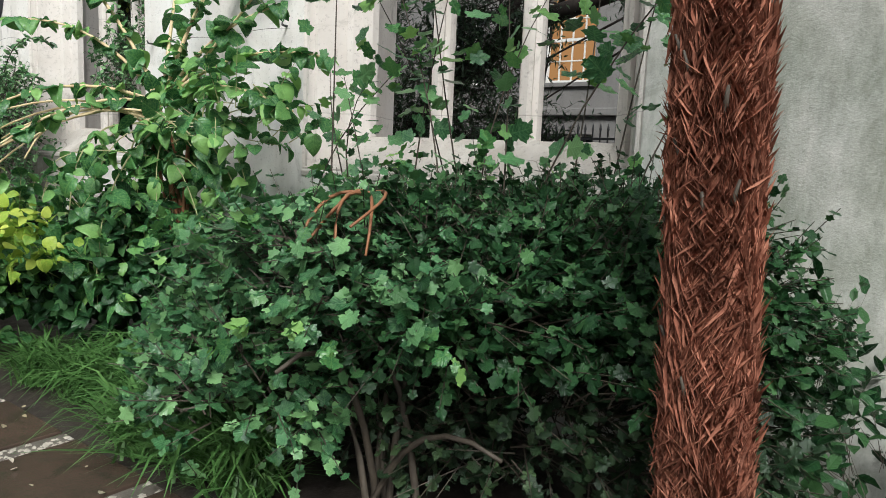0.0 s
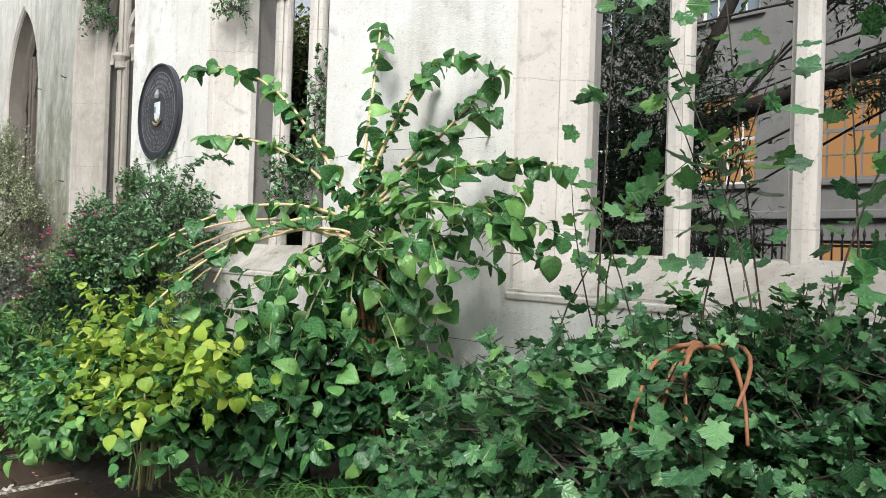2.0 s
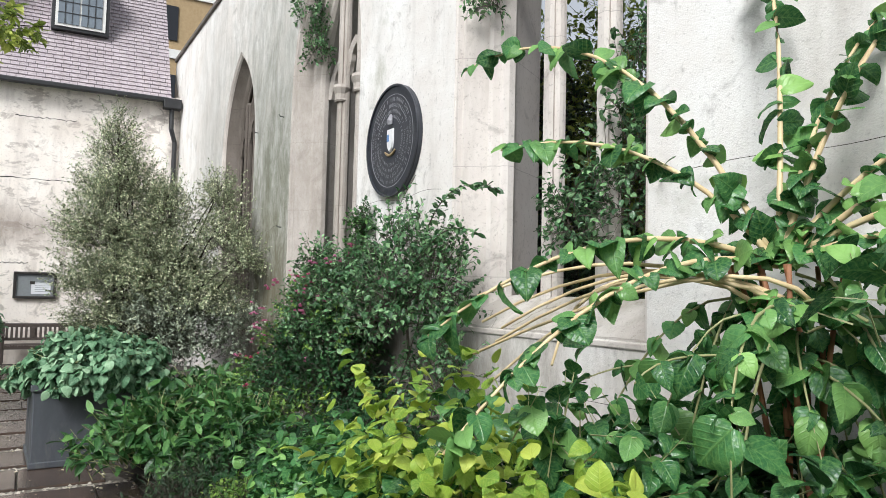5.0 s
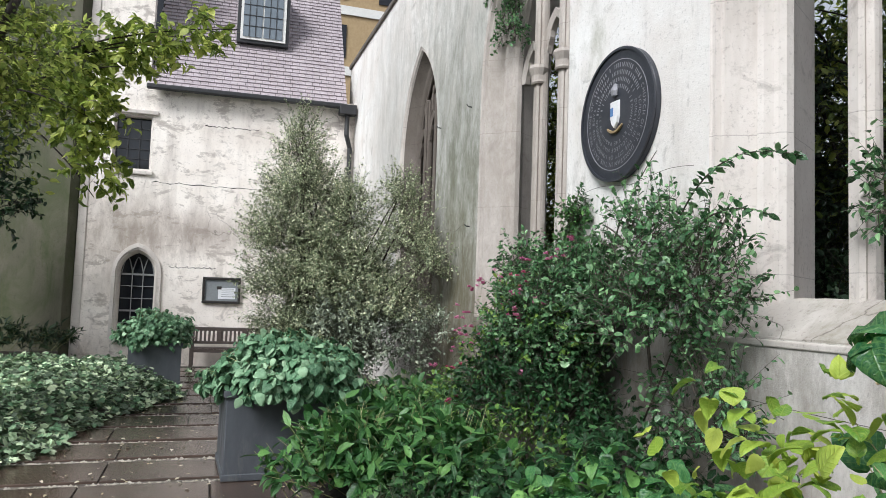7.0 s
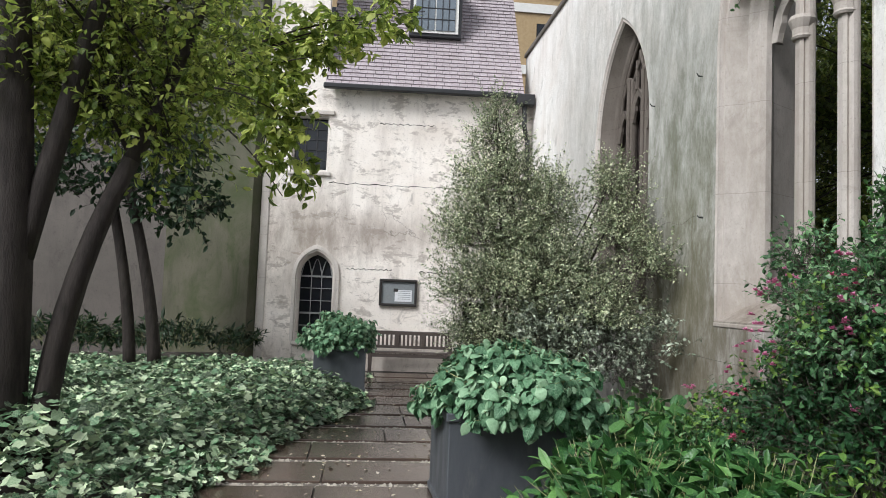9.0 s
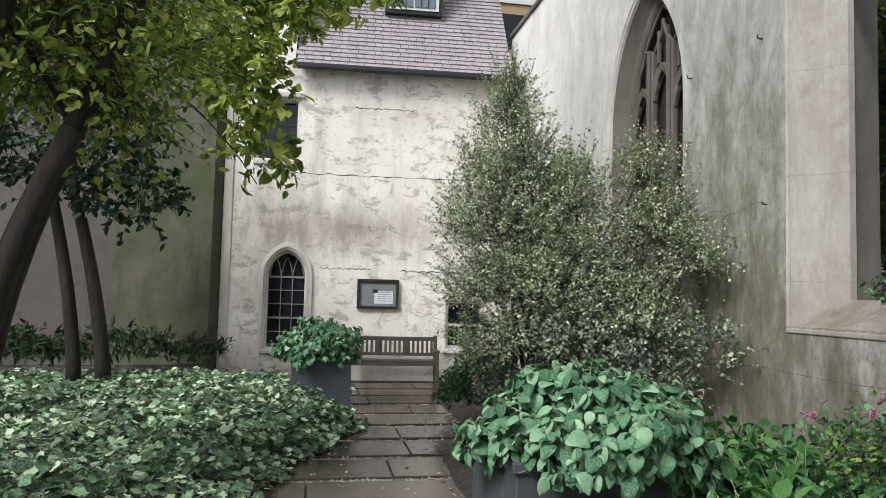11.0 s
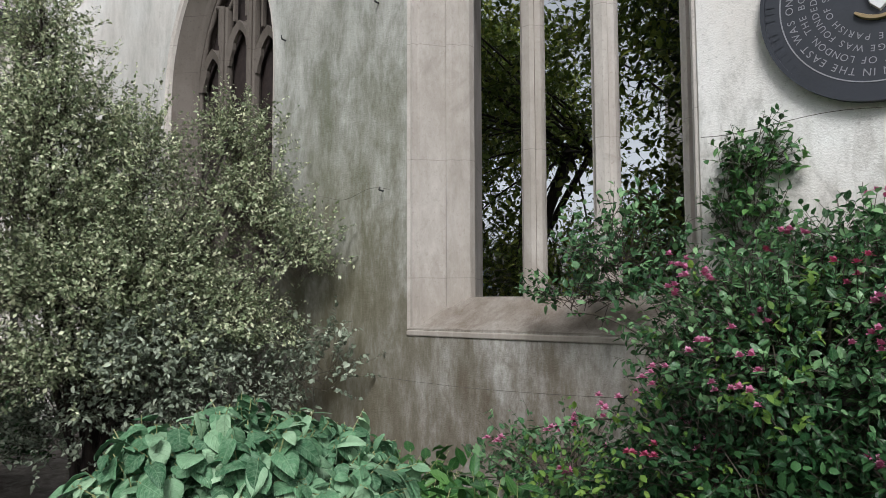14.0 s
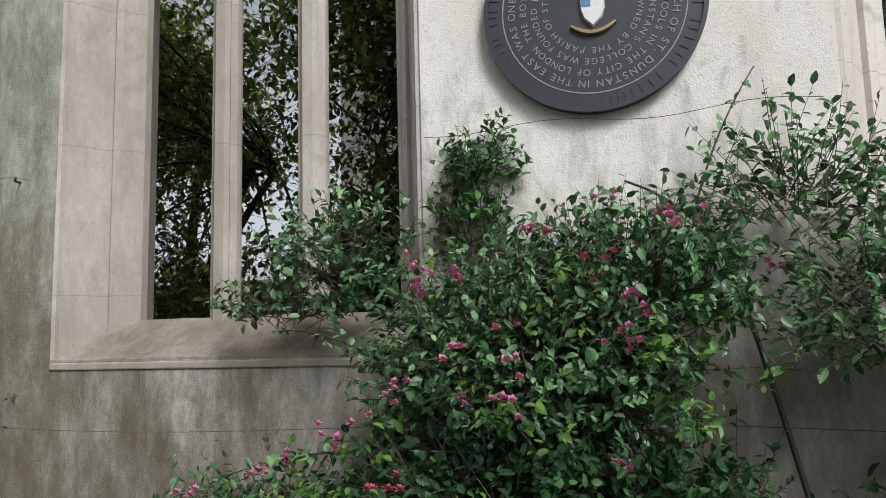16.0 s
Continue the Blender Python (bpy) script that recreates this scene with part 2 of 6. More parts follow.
def leafy(name, dark, mid, light, rough=0.42, through=0.25, patch=3.0, spec=0.4, edge=None, shares=(0.05, 0.55, 0.97)):
    """Leaf tissue: the colour differs from leaf to leaf and from bough to bough; light shines through."""
    m, nt, bsdf, out = nodes_of(name)
    g = nt.nodes.new("ShaderNodeNewGeometry")
    col = ramp(nt, g.outputs["Random Per Island"], [(shares[0], dark), (shares[1], mid), (shares[2], light)])
    vec = coords(nt)
    col = mixed(nt, ramp(nt, noise_of(nt, vec, patch, 3), [(0.35, (0.55,) * 3), (0.6, (0, 0, 0))]), col, dark)
    col = mixed(nt, ramp(nt, noise_of(nt, vec, 70, 3), [(0.4, (0, 0, 0)), (0.75, (0.3,) * 3)]), col, light)
    at = nt.nodes.new("ShaderNodeAttribute")
    at.attribute_name = "blade"
    sep = nt.nodes.new("ShaderNodeSeparateXYZ")
    nt.links.new(at.outputs["Vector"], sep.inputs[0])
    across = node(nt, "ShaderNodeMath")
    across.operation = "ABSOLUTE"
    nt.links.new(sep.outputs["Y"], across.inputs[0])
    run = node(nt, "ShaderNodeMath")  # side veins slant forward from the midrib
    run.operation = "MULTIPLY_ADD"
    run.inputs[1].default_value = -0.75
    nt.links.new(across.outputs[0], run.inputs[0])
    nt.links.new(sep.outputs["X"], run.inputs[2])
    wrap = node(nt, "ShaderNodeMath")
    wrap.operation = "WRAP"
    wrap.inputs[1].default_value = 0.17
    wrap.inputs[2].default_value = 0.0
    nt.links.new(run.outputs[0], wrap.inputs[0])
    vein = node(nt, "ShaderNodeMath")
    vein.operation = "MAXIMUM"
    nt.links.new(ramp(nt, across.outputs[0], [(0.0, (1, 1, 1)), (0.035, (0, 0, 0))]), vein.inputs[0])
    nt.links.new(ramp(nt, wrap.outputs[0], [(0.0, (0.7,) * 3), (0.035, (0, 0, 0)), (0.15, (0, 0, 0)), (0.17, (0.7,) * 3)]), vein.inputs[1])
    if edge:  # variegated margin
        col = mixed(nt, ramp(nt, sep.outputs["Z"], [(0.6, (0, 0, 0)), (0.95, (0.4,) * 3)]), col, edge)
    pale = node(nt, "ShaderNodeMath")
    pale.operation = "MULTIPLY"
    pale.inputs[1].default_value = 0.22
    nt.links.new(vein.outputs[0], pale.inputs[0])
    col = mixed(nt, pale.outputs[0], col, tuple(min(1.0, v * 1.1) for v in light))
    nt.links.new(col, bsdf.inputs["Base Color"])
    bsdf.inputs["Roughness"].default_value = rough
    bsdf.inputs["Specular IOR Level"].default_value = spec
    quilt = node(nt, "ShaderNodeMath")
    quilt.operation = "MULTIPLY_ADD"
    quilt.inputs[1].default_value = -0.5
    nt.links.new(vein.outputs[0], quilt.inputs[0])
    nt.links.new(noise_of(nt, vec, 45, 3), quilt.inputs[2])
    add_bump(nt, bsdf, quilt.outputs[0], 0.45, 0.01)
    t = nt.nodes.new("ShaderNodeBsdfTranslucent")
    nt.links.new(col, t.inputs["Color"])
    mx = nt.nodes.new("ShaderNodeMixShader")
    mx.inputs["Fac"].default_value = through
    nt.links.new(bsdf.outputs[0], mx.inputs[1])
    nt.links.new(t.outputs[0], mx.inputs[2])
    nt.links.new(mx.outputs[0], out.inputs["Surface"])
    return m


# ---------------------------------------------------------------- materials
# blots at 4.8 (dirt) and -3.7 (algae) also paint in the plants' shade
M_WALL = plaster("weathered_limestone_render", (0.79, 0.775, 0.75), (0.70, 0.66, 0.62), (0.44, 0.41, 0.375), (0.30, 0.30, 0.22), 0.60, 0.76, 1.0,
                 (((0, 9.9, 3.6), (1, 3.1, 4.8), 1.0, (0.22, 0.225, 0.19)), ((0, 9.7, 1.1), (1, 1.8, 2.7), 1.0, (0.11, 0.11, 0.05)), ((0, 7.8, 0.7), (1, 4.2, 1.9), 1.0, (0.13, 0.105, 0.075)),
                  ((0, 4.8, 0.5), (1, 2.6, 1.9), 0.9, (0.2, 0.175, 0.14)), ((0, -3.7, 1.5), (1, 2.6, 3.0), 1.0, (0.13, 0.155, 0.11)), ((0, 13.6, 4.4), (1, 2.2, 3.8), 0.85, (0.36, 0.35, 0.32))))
# the 8.3 blot dirties window_3's jambs and paints in their reveal shade
M_STONE = plaster("limestone_dressing", (0.66, 0.615, 0.575), (0.57, 0.52, 0.48), (0.33, 0.29, 0.255), (0.34, 0.33, 0.27), 0.62, 0.8, 0.6, (((0.2, 7.9, 1.5), (1, 2.2, 0.6), 0.9, (0.24, 0.195, 0.155)), ((0.3, 11.7, 3.4), (1, 1.8, 3.6), 0.85, (0.30, 0.25, 0.21)), ((0.2, 8.3, 3.4), (1, 2.3, 4.6), 0.95, (0.30, 0.265, 0.23))), 0.93)
# dirty brown stone, its colour lowered further to paint the recess's shade
M_DIRTSHADE = plaster("dirty_shaded_stone", (0.155, 0.133, 0.115), (0.115, 0.097, 0.083), (0.085, 0.07, 0.058), (0.1, 0.095, 0.07), 0.62, 0.8, 0.8, (), 0.62)
M_SILL = plaster("worn_sill_stone", (0.56, 0.53, 0.49), (0.46, 0.42, 0.38), (0.27, 0.23, 0.19), (0.24, 0.22, 0.16), 0.56, 0.7, 2.2, (((0.2, 7.9, 1.6), (1, 2.6, 0.8), 1.0, (0.17, 0.135, 0.105)),))
M_FAR = plaster("peeling_cream_render", (0.9, 0.845, 0.785), (0.82, 0.755, 0.69), (0.36, 0.31, 0.27), (0.40, 0.34, 0.28), 0.60, 0.74, 1.5,
                (((-4.9, 17.5, 2.7), (1.1, 4, 1.6), 0.85, (0.27, 0.225, 0.185)), ((-3.2, 17.5, 2.9), (2.0, 4, 0.6), 0.85, (0.3, 0.25, 0.215)), ((-2.9, 17.5, 0.2), (3.5, 4, 0.6), 0.55, (0.38, 0.32, 0.26)), ((-2.2, 17.5, 5.3), (1.6, 4, 0.6), 0.4, (0.44, 0.38, 0.33))), flaking=True)
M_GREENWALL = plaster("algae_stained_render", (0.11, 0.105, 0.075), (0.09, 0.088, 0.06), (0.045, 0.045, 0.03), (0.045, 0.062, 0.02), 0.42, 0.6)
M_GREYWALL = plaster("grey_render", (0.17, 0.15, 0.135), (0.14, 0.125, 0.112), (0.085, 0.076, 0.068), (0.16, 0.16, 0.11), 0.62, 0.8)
M_FACADE = plaster("town_render", (0.2, 0.193, 0.186), (0.17, 0.163, 0.157), (0.14, 0.135, 0.13), (0.15, 0.15, 0.135), 0.7, 0.9, 0.5)
M_SLAB = surface("wet_sandstone_slab", (0.10, 0.068, 0.052), (0.055, 0.04, 0.032), 2.2, 0.05, 0.22, 0.25, 70, ((0.055, 0.043, 0.034), 5.0, 0.52, 0.7))
M_MORTAR = surface("pebble_mortar", (0.17, 0.148, 0.125), (0.1, 0.088, 0.075), 14, 0.45, 0.7, 0.8, 90)
M_PEBBLE = surface("pebbles", (0.58, 0.53, 0.46), (0.33, 0.3, 0.26), 30, 0.35, 0.6, 0.3, 120)
M_SOIL = surface("wet_soil", (0.045, 0.034, 0.027), (0.024, 0.019, 0.015), 12, 0.6, 0.9, 1.0, 50)
M_LEAD = surface("lead_sheet", (0.125, 0.135, 0.15), (0.08, 0.088, 0.1), 4.0, 0.42, 0.6, 0.25, 40, ((0.19, 0.19, 0.19), 3.0, 0.58, 0.74), 0.35, (1, 1, 0.35))
M_TEAK = surface("weathered_teak", (0.08, 0.06, 0.05), (0.045, 0.034, 0.03), 9.0, 0.6, 0.75, 0.3, 60, None, 0.0, (1, 6, 6))
M_DARKWOOD = surface("dark_stained_wood", (0.035, 0.03, 0.028), (0.02, 0.017, 0.016), 12, 0.4, 0.55, 0.2)
M_ROOF = surface("roof_tile", (0.48, 0.425, 0.445), (0.33, 0.285, 0.30), 5, 0.12, 0.32, 0.3, 40)
M_BLACK = surface("black_painted_iron", (0.016, 0.016, 0.018), (0.026, 0.026, 0.028), 20, 0.35, 0.5, 0.1)
M_BAR = surface("grey_glazing_bar", (0.30, 0.30, 0.30), (0.22, 0.22, 0.22), 20, 0.5, 0.6, 0.1)
M_WHITE = surface("white_paint", (0.74, 0.73, 0.70), (0.66, 0.65, 0.62), 6, 0.45, 0.55, 0.1)
M_BARK = surface("dark_bark", (0.030, 0.021, 0.016), (0.013, 0.009, 0.008), 9, 0.75, 0.9, 1.0, 38, ((0.04, 0.036, 0.024), 4, 0.62, 0.78), 0, (2, 2, 0.5))
M_TWIG = surface("brown_twig", (0.075, 0.06, 0.042), (0.045, 0.035, 0.027), 20, 0.65, 0.75, 0.4)
M_STRAW = surface("straw_coloured_stem", (0.70, 0.58, 0.35), (0.55, 0.40, 0.21), 14, 0.5, 0.6, 0.2)
M_GREENSTEM = surface("pale_green_stem", (0.36, 0.38, 0.18), (0.26, 0.25, 0.11), 14, 0.5, 0.6, 0.2)
M_PALMCORE = surface("palm_stem", (0.075, 0.028, 0.018), (0.045, 0.018, 0.012), 20, 0.8, 0.9, 1.0)
M_ORANGESTEM = surface("rusty_stem", (0.32, 0.135, 0.06), (0.2, 0.09, 0.045), 14, 0.6, 0.7, 0.4)
M_SLATE = surface("slate_plaque", (0.036, 0.039, 0.05), (0.027, 0.03, 0.038), 6, 0.42, 0.55, 0.15, 80)
M_LETTER = surface("cut_lettering", (0.30, 0.30, 0.32), (0.24, 0.24, 0.26), 20, 0.6, 0.7, 0.1)
M_SHIELD = surface("white_enamel", (0.78, 0.78, 0.78), (0.72, 0.72, 0.72), 20, 0.3, 0.4, 0.05)
M_BLUE = surface("blue_enamel", (0.12, 0.24, 0.5), (0.09, 0.2, 0.42), 20, 0.35, 0.4, 0.05)
M_GOLD = surface("gilding", (0.34, 0.25, 0.13), (0.26, 0.19, 0.1), 20, 0.4, 0.5, 0.1)
M_PAPER = surface("notice_paper", (0.72, 0.73, 0.76), (0.66, 0.67, 0.7), 10, 0.6, 0.6, 0.0)
M_BOARD = surface("grey_felt", (0.22, 0.24, 0.25), (0.19, 0.205, 0.215), 20, 0.8, 0.9, 0.2)
M_BRICK = surface("yellow_brick", (0.42, 0.31, 0.17), (0.34, 0.24, 0.13), 6, 0.8, 0.9, 0.3)
M_GRAVEL = surface("street_paving", (0.16, 0.155, 0.15), (0.11, 0.107, 0.103), 3, 0.4, 0.6, 0.3)

m, nt, bsdf, _ = nodes_of("dark_window_glass")
bsdf.inputs["Base Color"].default_value = (0.012, 0.014, 0.018, 1)
bsdf.inputs["Roughness"].default_value = 0.06
M_GLASS = m
M_REDDARK = surface("dark_red_boarding", (0.03, 0.018, 0.015), (0.018, 0.012, 0.011), 12, 0.7, 0.85, 0.2)
m, nt, bsdf, _ = nodes_of("pale_window_glass")
bsdf.inputs["Base Color"].default_value = (0.16, 0.19, 0.22, 1)
bsdf.inputs["Roughness"].default_value = 0.05
M_PALEGLASS = m
m, nt, bsdf, out = nodes_of("lamp_lit_window")
em = node(nt, "ShaderNodeEmission", Strength=0.24)
em.inputs["Color"].default_value = (1.0, 0.5, 0.2, 1)
nt.links.new(em.outputs[0], out.inputs["Surface"])
M_LIT = m

L_LOBED = leafy("vine_leaf", (0.012, 0.06, 0.024), (0.058, 0.195, 0.075), (0.25, 0.47, 0.19), 0.3, spec=0.5)
L_CLIMB = leafy("climber_leaf", (0.018, 0.085, 0.032), (0.07, 0.23, 0.075), (0.30, 0.54, 0.15), 0.27, 0.3, spec=0.5)
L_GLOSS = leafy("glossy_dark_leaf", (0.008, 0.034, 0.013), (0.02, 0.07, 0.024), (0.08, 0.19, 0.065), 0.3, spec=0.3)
L_YELLOW = leafy("golden_leaf", (0.12, 0.26, 0.035), (0.34, 0.50, 0.06), (0.64, 0.70, 0.14), 0.36, 0.35)
L_ROSE = leafy("rose_leaf", (0.010, 0.045, 0.018), (0.055, 0.175, 0.06), (0.29, 0.5, 0.23), 0.26, spec=0.6, shares=(0.1, 0.5, 0.88))
L_ROSEY = leafy("young_rose_leaf", (0.04, 0.11, 0.022), (0.1, 0.22, 0.04), (0.28, 0.42, 0.08), 0.36, 0.3)
L_SILVER = leafy("silver_leaf", (0.05, 0.085, 0.035), (0.25, 0.335, 0.165), (0.88, 0.9, 0.64), 0.45, 0.25, spec=0.2, shares=(0.08, 0.48, 0.86))
L_SAGE = leafy("sage_grey_leaf", (0.05, 0.07, 0.045), (0.19, 0.24, 0.16), (0.6, 0.66, 0.52), 0.45, 0.15)
L_DOWNY = leafy("downy_leaf", (0.03, 0.1, 0.045), (0.125, 0.275, 0.14), (0.40, 0.58, 0.37), 0.48, 0.12, 6.0, 0.25)
L_IVY = leafy("ivy_leaf", (0.006, 0.032, 0.016), (0.085, 0.24, 0.105), (0.80, 0.92, 0.62), 0.38, 0.12, 1.6, spec=0.2, shares=(0.24, 0.55, 0.9))
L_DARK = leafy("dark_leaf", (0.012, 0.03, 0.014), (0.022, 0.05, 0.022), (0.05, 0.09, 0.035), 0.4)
L_MAGNOLIA = leafy("magnolia_leaf", (0.035, 0.085, 0.014), (0.27, 0.37, 0.06), (0.70, 0.75, 0.2), 0.28, 0.6, spec=0.4, shares=(0.1, 0.5, 0.95))
L_TREE = leafy("street_tree_leaf", (0.025, 0.055, 0.01), (0.085, 0.145, 0.022), (0.34, 0.38, 0.08), 0.4, 0.5)
L_GRASS = leafy("sedge_blade", (0.035, 0.10, 0.025), (0.075, 0.19, 0.05), (0.16, 0.31, 0.09), 0.42, 0.25)
L_PERENNIAL = leafy("perennial_leaf", (0.012, 0.055, 0.017), (0.042, 0.14, 0.038), (0.16, 0.33, 0.09), 0.32, spec=0.45)
L_PINK = leafy("pink_petal", (0.5, 0.07, 0.2), (0.68, 0.2, 0.4), (0.8, 0.55, 0.68), 0.6, 0.3)
L_RED = leafy("red_petal", (0.4, 0.03, 0.1), (0.55, 0.08, 0.2), (0.65, 0.25, 0.35), 0.6, 0.3)
L_FALLEN = leafy("fallen_petal", (0.35, 0.3, 0.16), (0.5, 0.46, 0.35), (0.65, 0.6, 0.5), 0.6, 0.1)
L_FIBRE = leafy("palm_fibre", (0.05, 0.014, 0.009), (0.19, 0.055, 0.032), (0.46, 0.2, 0.13), 0.8, 0.1, 7.0, 0.15)

# ---------------------------------------------------------------- leaves
OVAL = ([(0, 0, 0), (0.3, -0.27, 0.03), (0.3, 0, -0.03), (0.3, 0.27, 0.03), (0.68, -0.24, 0.0), (0.68, 0, -0.06), (0.68, 0.24, 0.0), (1, 0, -0.14)],
        [(0, 1, 2), (0, 2, 3), (1, 4, 5, 2), (2, 5, 6, 3), (4, 7, 5), (5, 7, 6)])
ROUND = ([(0, 0, 0), (0.12, -0.3, 0.05), (0.12, 0.3, 0.05), (0.45, -0.42, 0.02), (0.45, 0, -0.03), (0.45, 0.42, 0.02), (0.78, -0.26, -0.06), (0.78, 0.26, -0.06), (1, 0, -0.16)],
         [(0, 1, 3, 4), (0, 4, 5, 2), (3, 6, 8, 4), (4, 8, 7, 5)])
NARROW = ([(0, 0, 0), (0.4, -0.14, 0.02), (0.4, 0, -0.02), (0.4, 0.14, 0.02), (1, 0, -0.1)], [(0, 1, 2), (0, 2, 3), (1, 4, 2), (2, 4, 3)])


def broad_leaf(profile, fold, droop, quilt):
    """A leaf blade of cross rows: profile gives (along, half width); folded on the midrib, drooping at the tip, puckered between the veins."""
    verts, faces = [], []
    for i, (a, w) in enumerate(profile):
        for u in (-1.0, -0.55, 0.0, 0.55, 1.0):
            verts.append((a - 0.05 * abs(u), w * u, fold * abs(u) * w - droop * a * a + (quilt if i % 2 and abs(u) == 0.55 else 0.0) - 0.06 * (abs(u) == 1.0)))
    for i in range(len(profile) - 1):
        for k in range(4):
            faces.append((i * 5 + k, i * 5 + k + 1, i * 5 + k + 6, i * 5 + k + 5))
    return verts, faces


DOWNY = broad_leaf([(0.0, 0.05), (0.1, 0.25), (0.28, 0.38), (0.5, 0.41), (0.74, 0.32), (0.92, 0.15), (1.0, 0.02)], 0.25, 0.22, 0.02)
HEART = broad_leaf([(-0.05, 0.12), (0.06, 0.36), (0.26, 0.48), (0.48, 0.46), (0.7, 0.35), (0.87, 0.18), (0.98, 0.015)], 0.28, 0.24, 0.03)
TINY = ([(0, 0, 0), (0.5, -0.3, 0.04), (0.5, 0.3, 0.04), (1, 0, -0.05)], [(0, 1, 3), (0, 3, 2)])
def lobed_leaf(n, depth):
    """A toothed leaf of five blunt lobes: a rim about its stalk's end."""
    rim = []
    for i in range(n):
        a = -2.75 + 5.5 * i / (n - 1)
        r = 0.42 + 0.24 * max(0.0, math.cos(a)) + depth * math.cos(5.2 * a) + (0.04 if i % 2 else -0.04)
        rim.append((0.32 + r * math.cos(a), r * math.sin(a), -0.14 * r * r + 0.04 * math.cos(5.2 * a)))
    return [(0.3, 0, -0.02)] + rim, [(0, i, i + 1) for i in range(1, n)] + [(0, n, 1)]


LOBED = lobed_leaf(26, 0.088)
IVYLEAF = lobed_leaf(14, 0.11)
BLADE = ([(0, -0.02, 0), (0, 0.02, 0), (0.35, -0.018, 0.16), (0.35, 0.018, 0.16), (0.7, -0.013, 0.14), (0.7, 0.013, 0.14), (1, 0, -0.05)], [(0, 1, 3, 2), (2, 3, 5, 4), (4, 5, 6)])


def unit(a):
    return a / np.maximum(np.linalg.norm(a, axis=-1, keepdims=True), 1e-9)


def leaves_mesh(name, P, D, N, S, template, material):
    """One mesh of many leaves: at P, pointing along D, facing N, S metres long."""
    tv, tf = template
    tv = np.array(tv, float)
    D = unit(D)
    side = unit(np.cross(N, D))
    N = np.cross(D, side)
    n, k = len(P), len(tv)
    curl = np.random.default_rng(n).uniform(0.2, 2.4, (n, 1, 1))
    wide = np.random.default_rng(n + 1).uniform(0.75, 1.15, (n, 1, 1))
    V = P[:, None, :] + S[:, None, None] * (tv[None, :, 0:1] * D[:, None, :] + tv[None, :, 1:2] * wide * side[:, None, :] + tv[None, :, 2:3] * curl * N[:, None, :])
    me = bpy.data.meshes.new(name)
    me.vertices.add(n * k)
    me.vertices.foreach_set("co", V.reshape(-1))
    sizes = np.array([len(f) for f in tf])
    flat = np.concatenate([np.array(f) for f in tf])
    idx = (flat[None, :] + (np.arange(n) * k)[:, None]).reshape(-1)
    tot = np.tile(sizes, n)
    me.loops.add(len(idx))
    me.loops.foreach_set("vertex_index", idx.astype(np.int32))
    me.polygons.add(len(tot))
    me.polygons.foreach_set("loop_start", np.concatenate([[0], np.cumsum(tot)[:-1]]).astype(np.int32))
    me.polygons.foreach_set("loop_total", tot.astype(np.int32))
    me.polygons.foreach_set("use_smooth", np.ones(len(tot), bool))
    blade = me.attributes.new("blade", "FLOAT_VECTOR", "POINT")  # along, across, towards the rim
    rim = np.minimum(1.0, np.hypot(tv[:, 0] - 0.35, tv[:, 1] * 1.2) * 2.2)
    blade.data.foreach_set("vector", np.tile(np.c_[tv[:, 0], tv[:, 1], rim], (n, 1)).reshape(-1))
    me.update(calc_edges=True)
    me.materials.append(material)
    return me


def sprigs(rng, blobs, twigs, per, reach, up=0.35, hollow=0.45, low=-0.35, flop=0.5):
    """Twigs that stand out of rounded masses, with leaves along them. blobs: (x, y, z, rx, ry, rz). Gives points, directions, facings and the twigs."""
    b = np.array(blobs, float)
    w = b[:, 3] * b[:, 4] + b[:, 4] * b[:, 5] + b[:, 3] * b[:, 5]
    pick = rng.choice(len(b), twigs, p=w / w.sum())
    u = unit(rng.normal(size=(twigs * 3, 3)))
    u = u[u[:, 2] > low][:twigs]
    pick = pick[:len(u)]
    c, r = b[pick, :3], b[pick, 3:]
    rad = hollow + (1 - hollow) * rng.random((len(u), 1)) ** 0.6
    rad *= 1 + 0.16 * np.sin(u[:, :1] * 5.1 + pick[:, None]) * np.cos(u[:, 2:] * 4.3 + u[:, 1:2] * 3.0)
    base = c + u * r * rad
    d = unit(unit(u * r) + np.array([0, 0, up]) + rng.normal(size=u.shape) * 0.45)
    L = reach * (0.6 + 0.8 * rng.random((len(u), 1)))
    tip = base + d * L
    s = (np.arange(per) + 0.5) / per
    P = base[:, None, :] + d[:, None, :] * (L[:, None, :] * s[None, :, None])
    out = unit(rng.normal(size=P.shape) + d[:, None, :] * 0.7)
    out = unit(out - np.array([0, 0, flop * 0.4]))
    N = unit(np.array([0, 0, 1.0]) + 0.55 * u[:, None, :] + rng.normal(size=P.shape) * 0.42)
    return P.reshape(-1, 3), out.reshape(-1, 3), N.reshape(-1, 3), base, tip


def twig_mesh(name, A, B, r, material):
    """Thin three-sided twigs from A to B."""
    D = unit(B - A)
    s1 = unit(np.cross(D, np.array([0.3, 0.2, 1.0])))
    s2 = np.cross(D, s1)
    n = len(A)
    ring = [s1, -0.5 * s1 + 0.87 * s2, -0.5 * s1 - 0.87 * s2]
    V = np.stack([A + r * q for q in ring] + [B + 0.4 * r * q for q in ring], 1).reshape(-1, 3)
    F = [(0, 1, 4, 3), (1, 2, 5, 4), (2, 0, 3, 5)]
    faces = [tuple(i * 6 + k for k in f) for i in range(n) for f in F]
    me = bpy.data.meshes.new(name)
    me.from_pydata(V.tolist(), [], faces)
    me.materials.append(material)
    return me


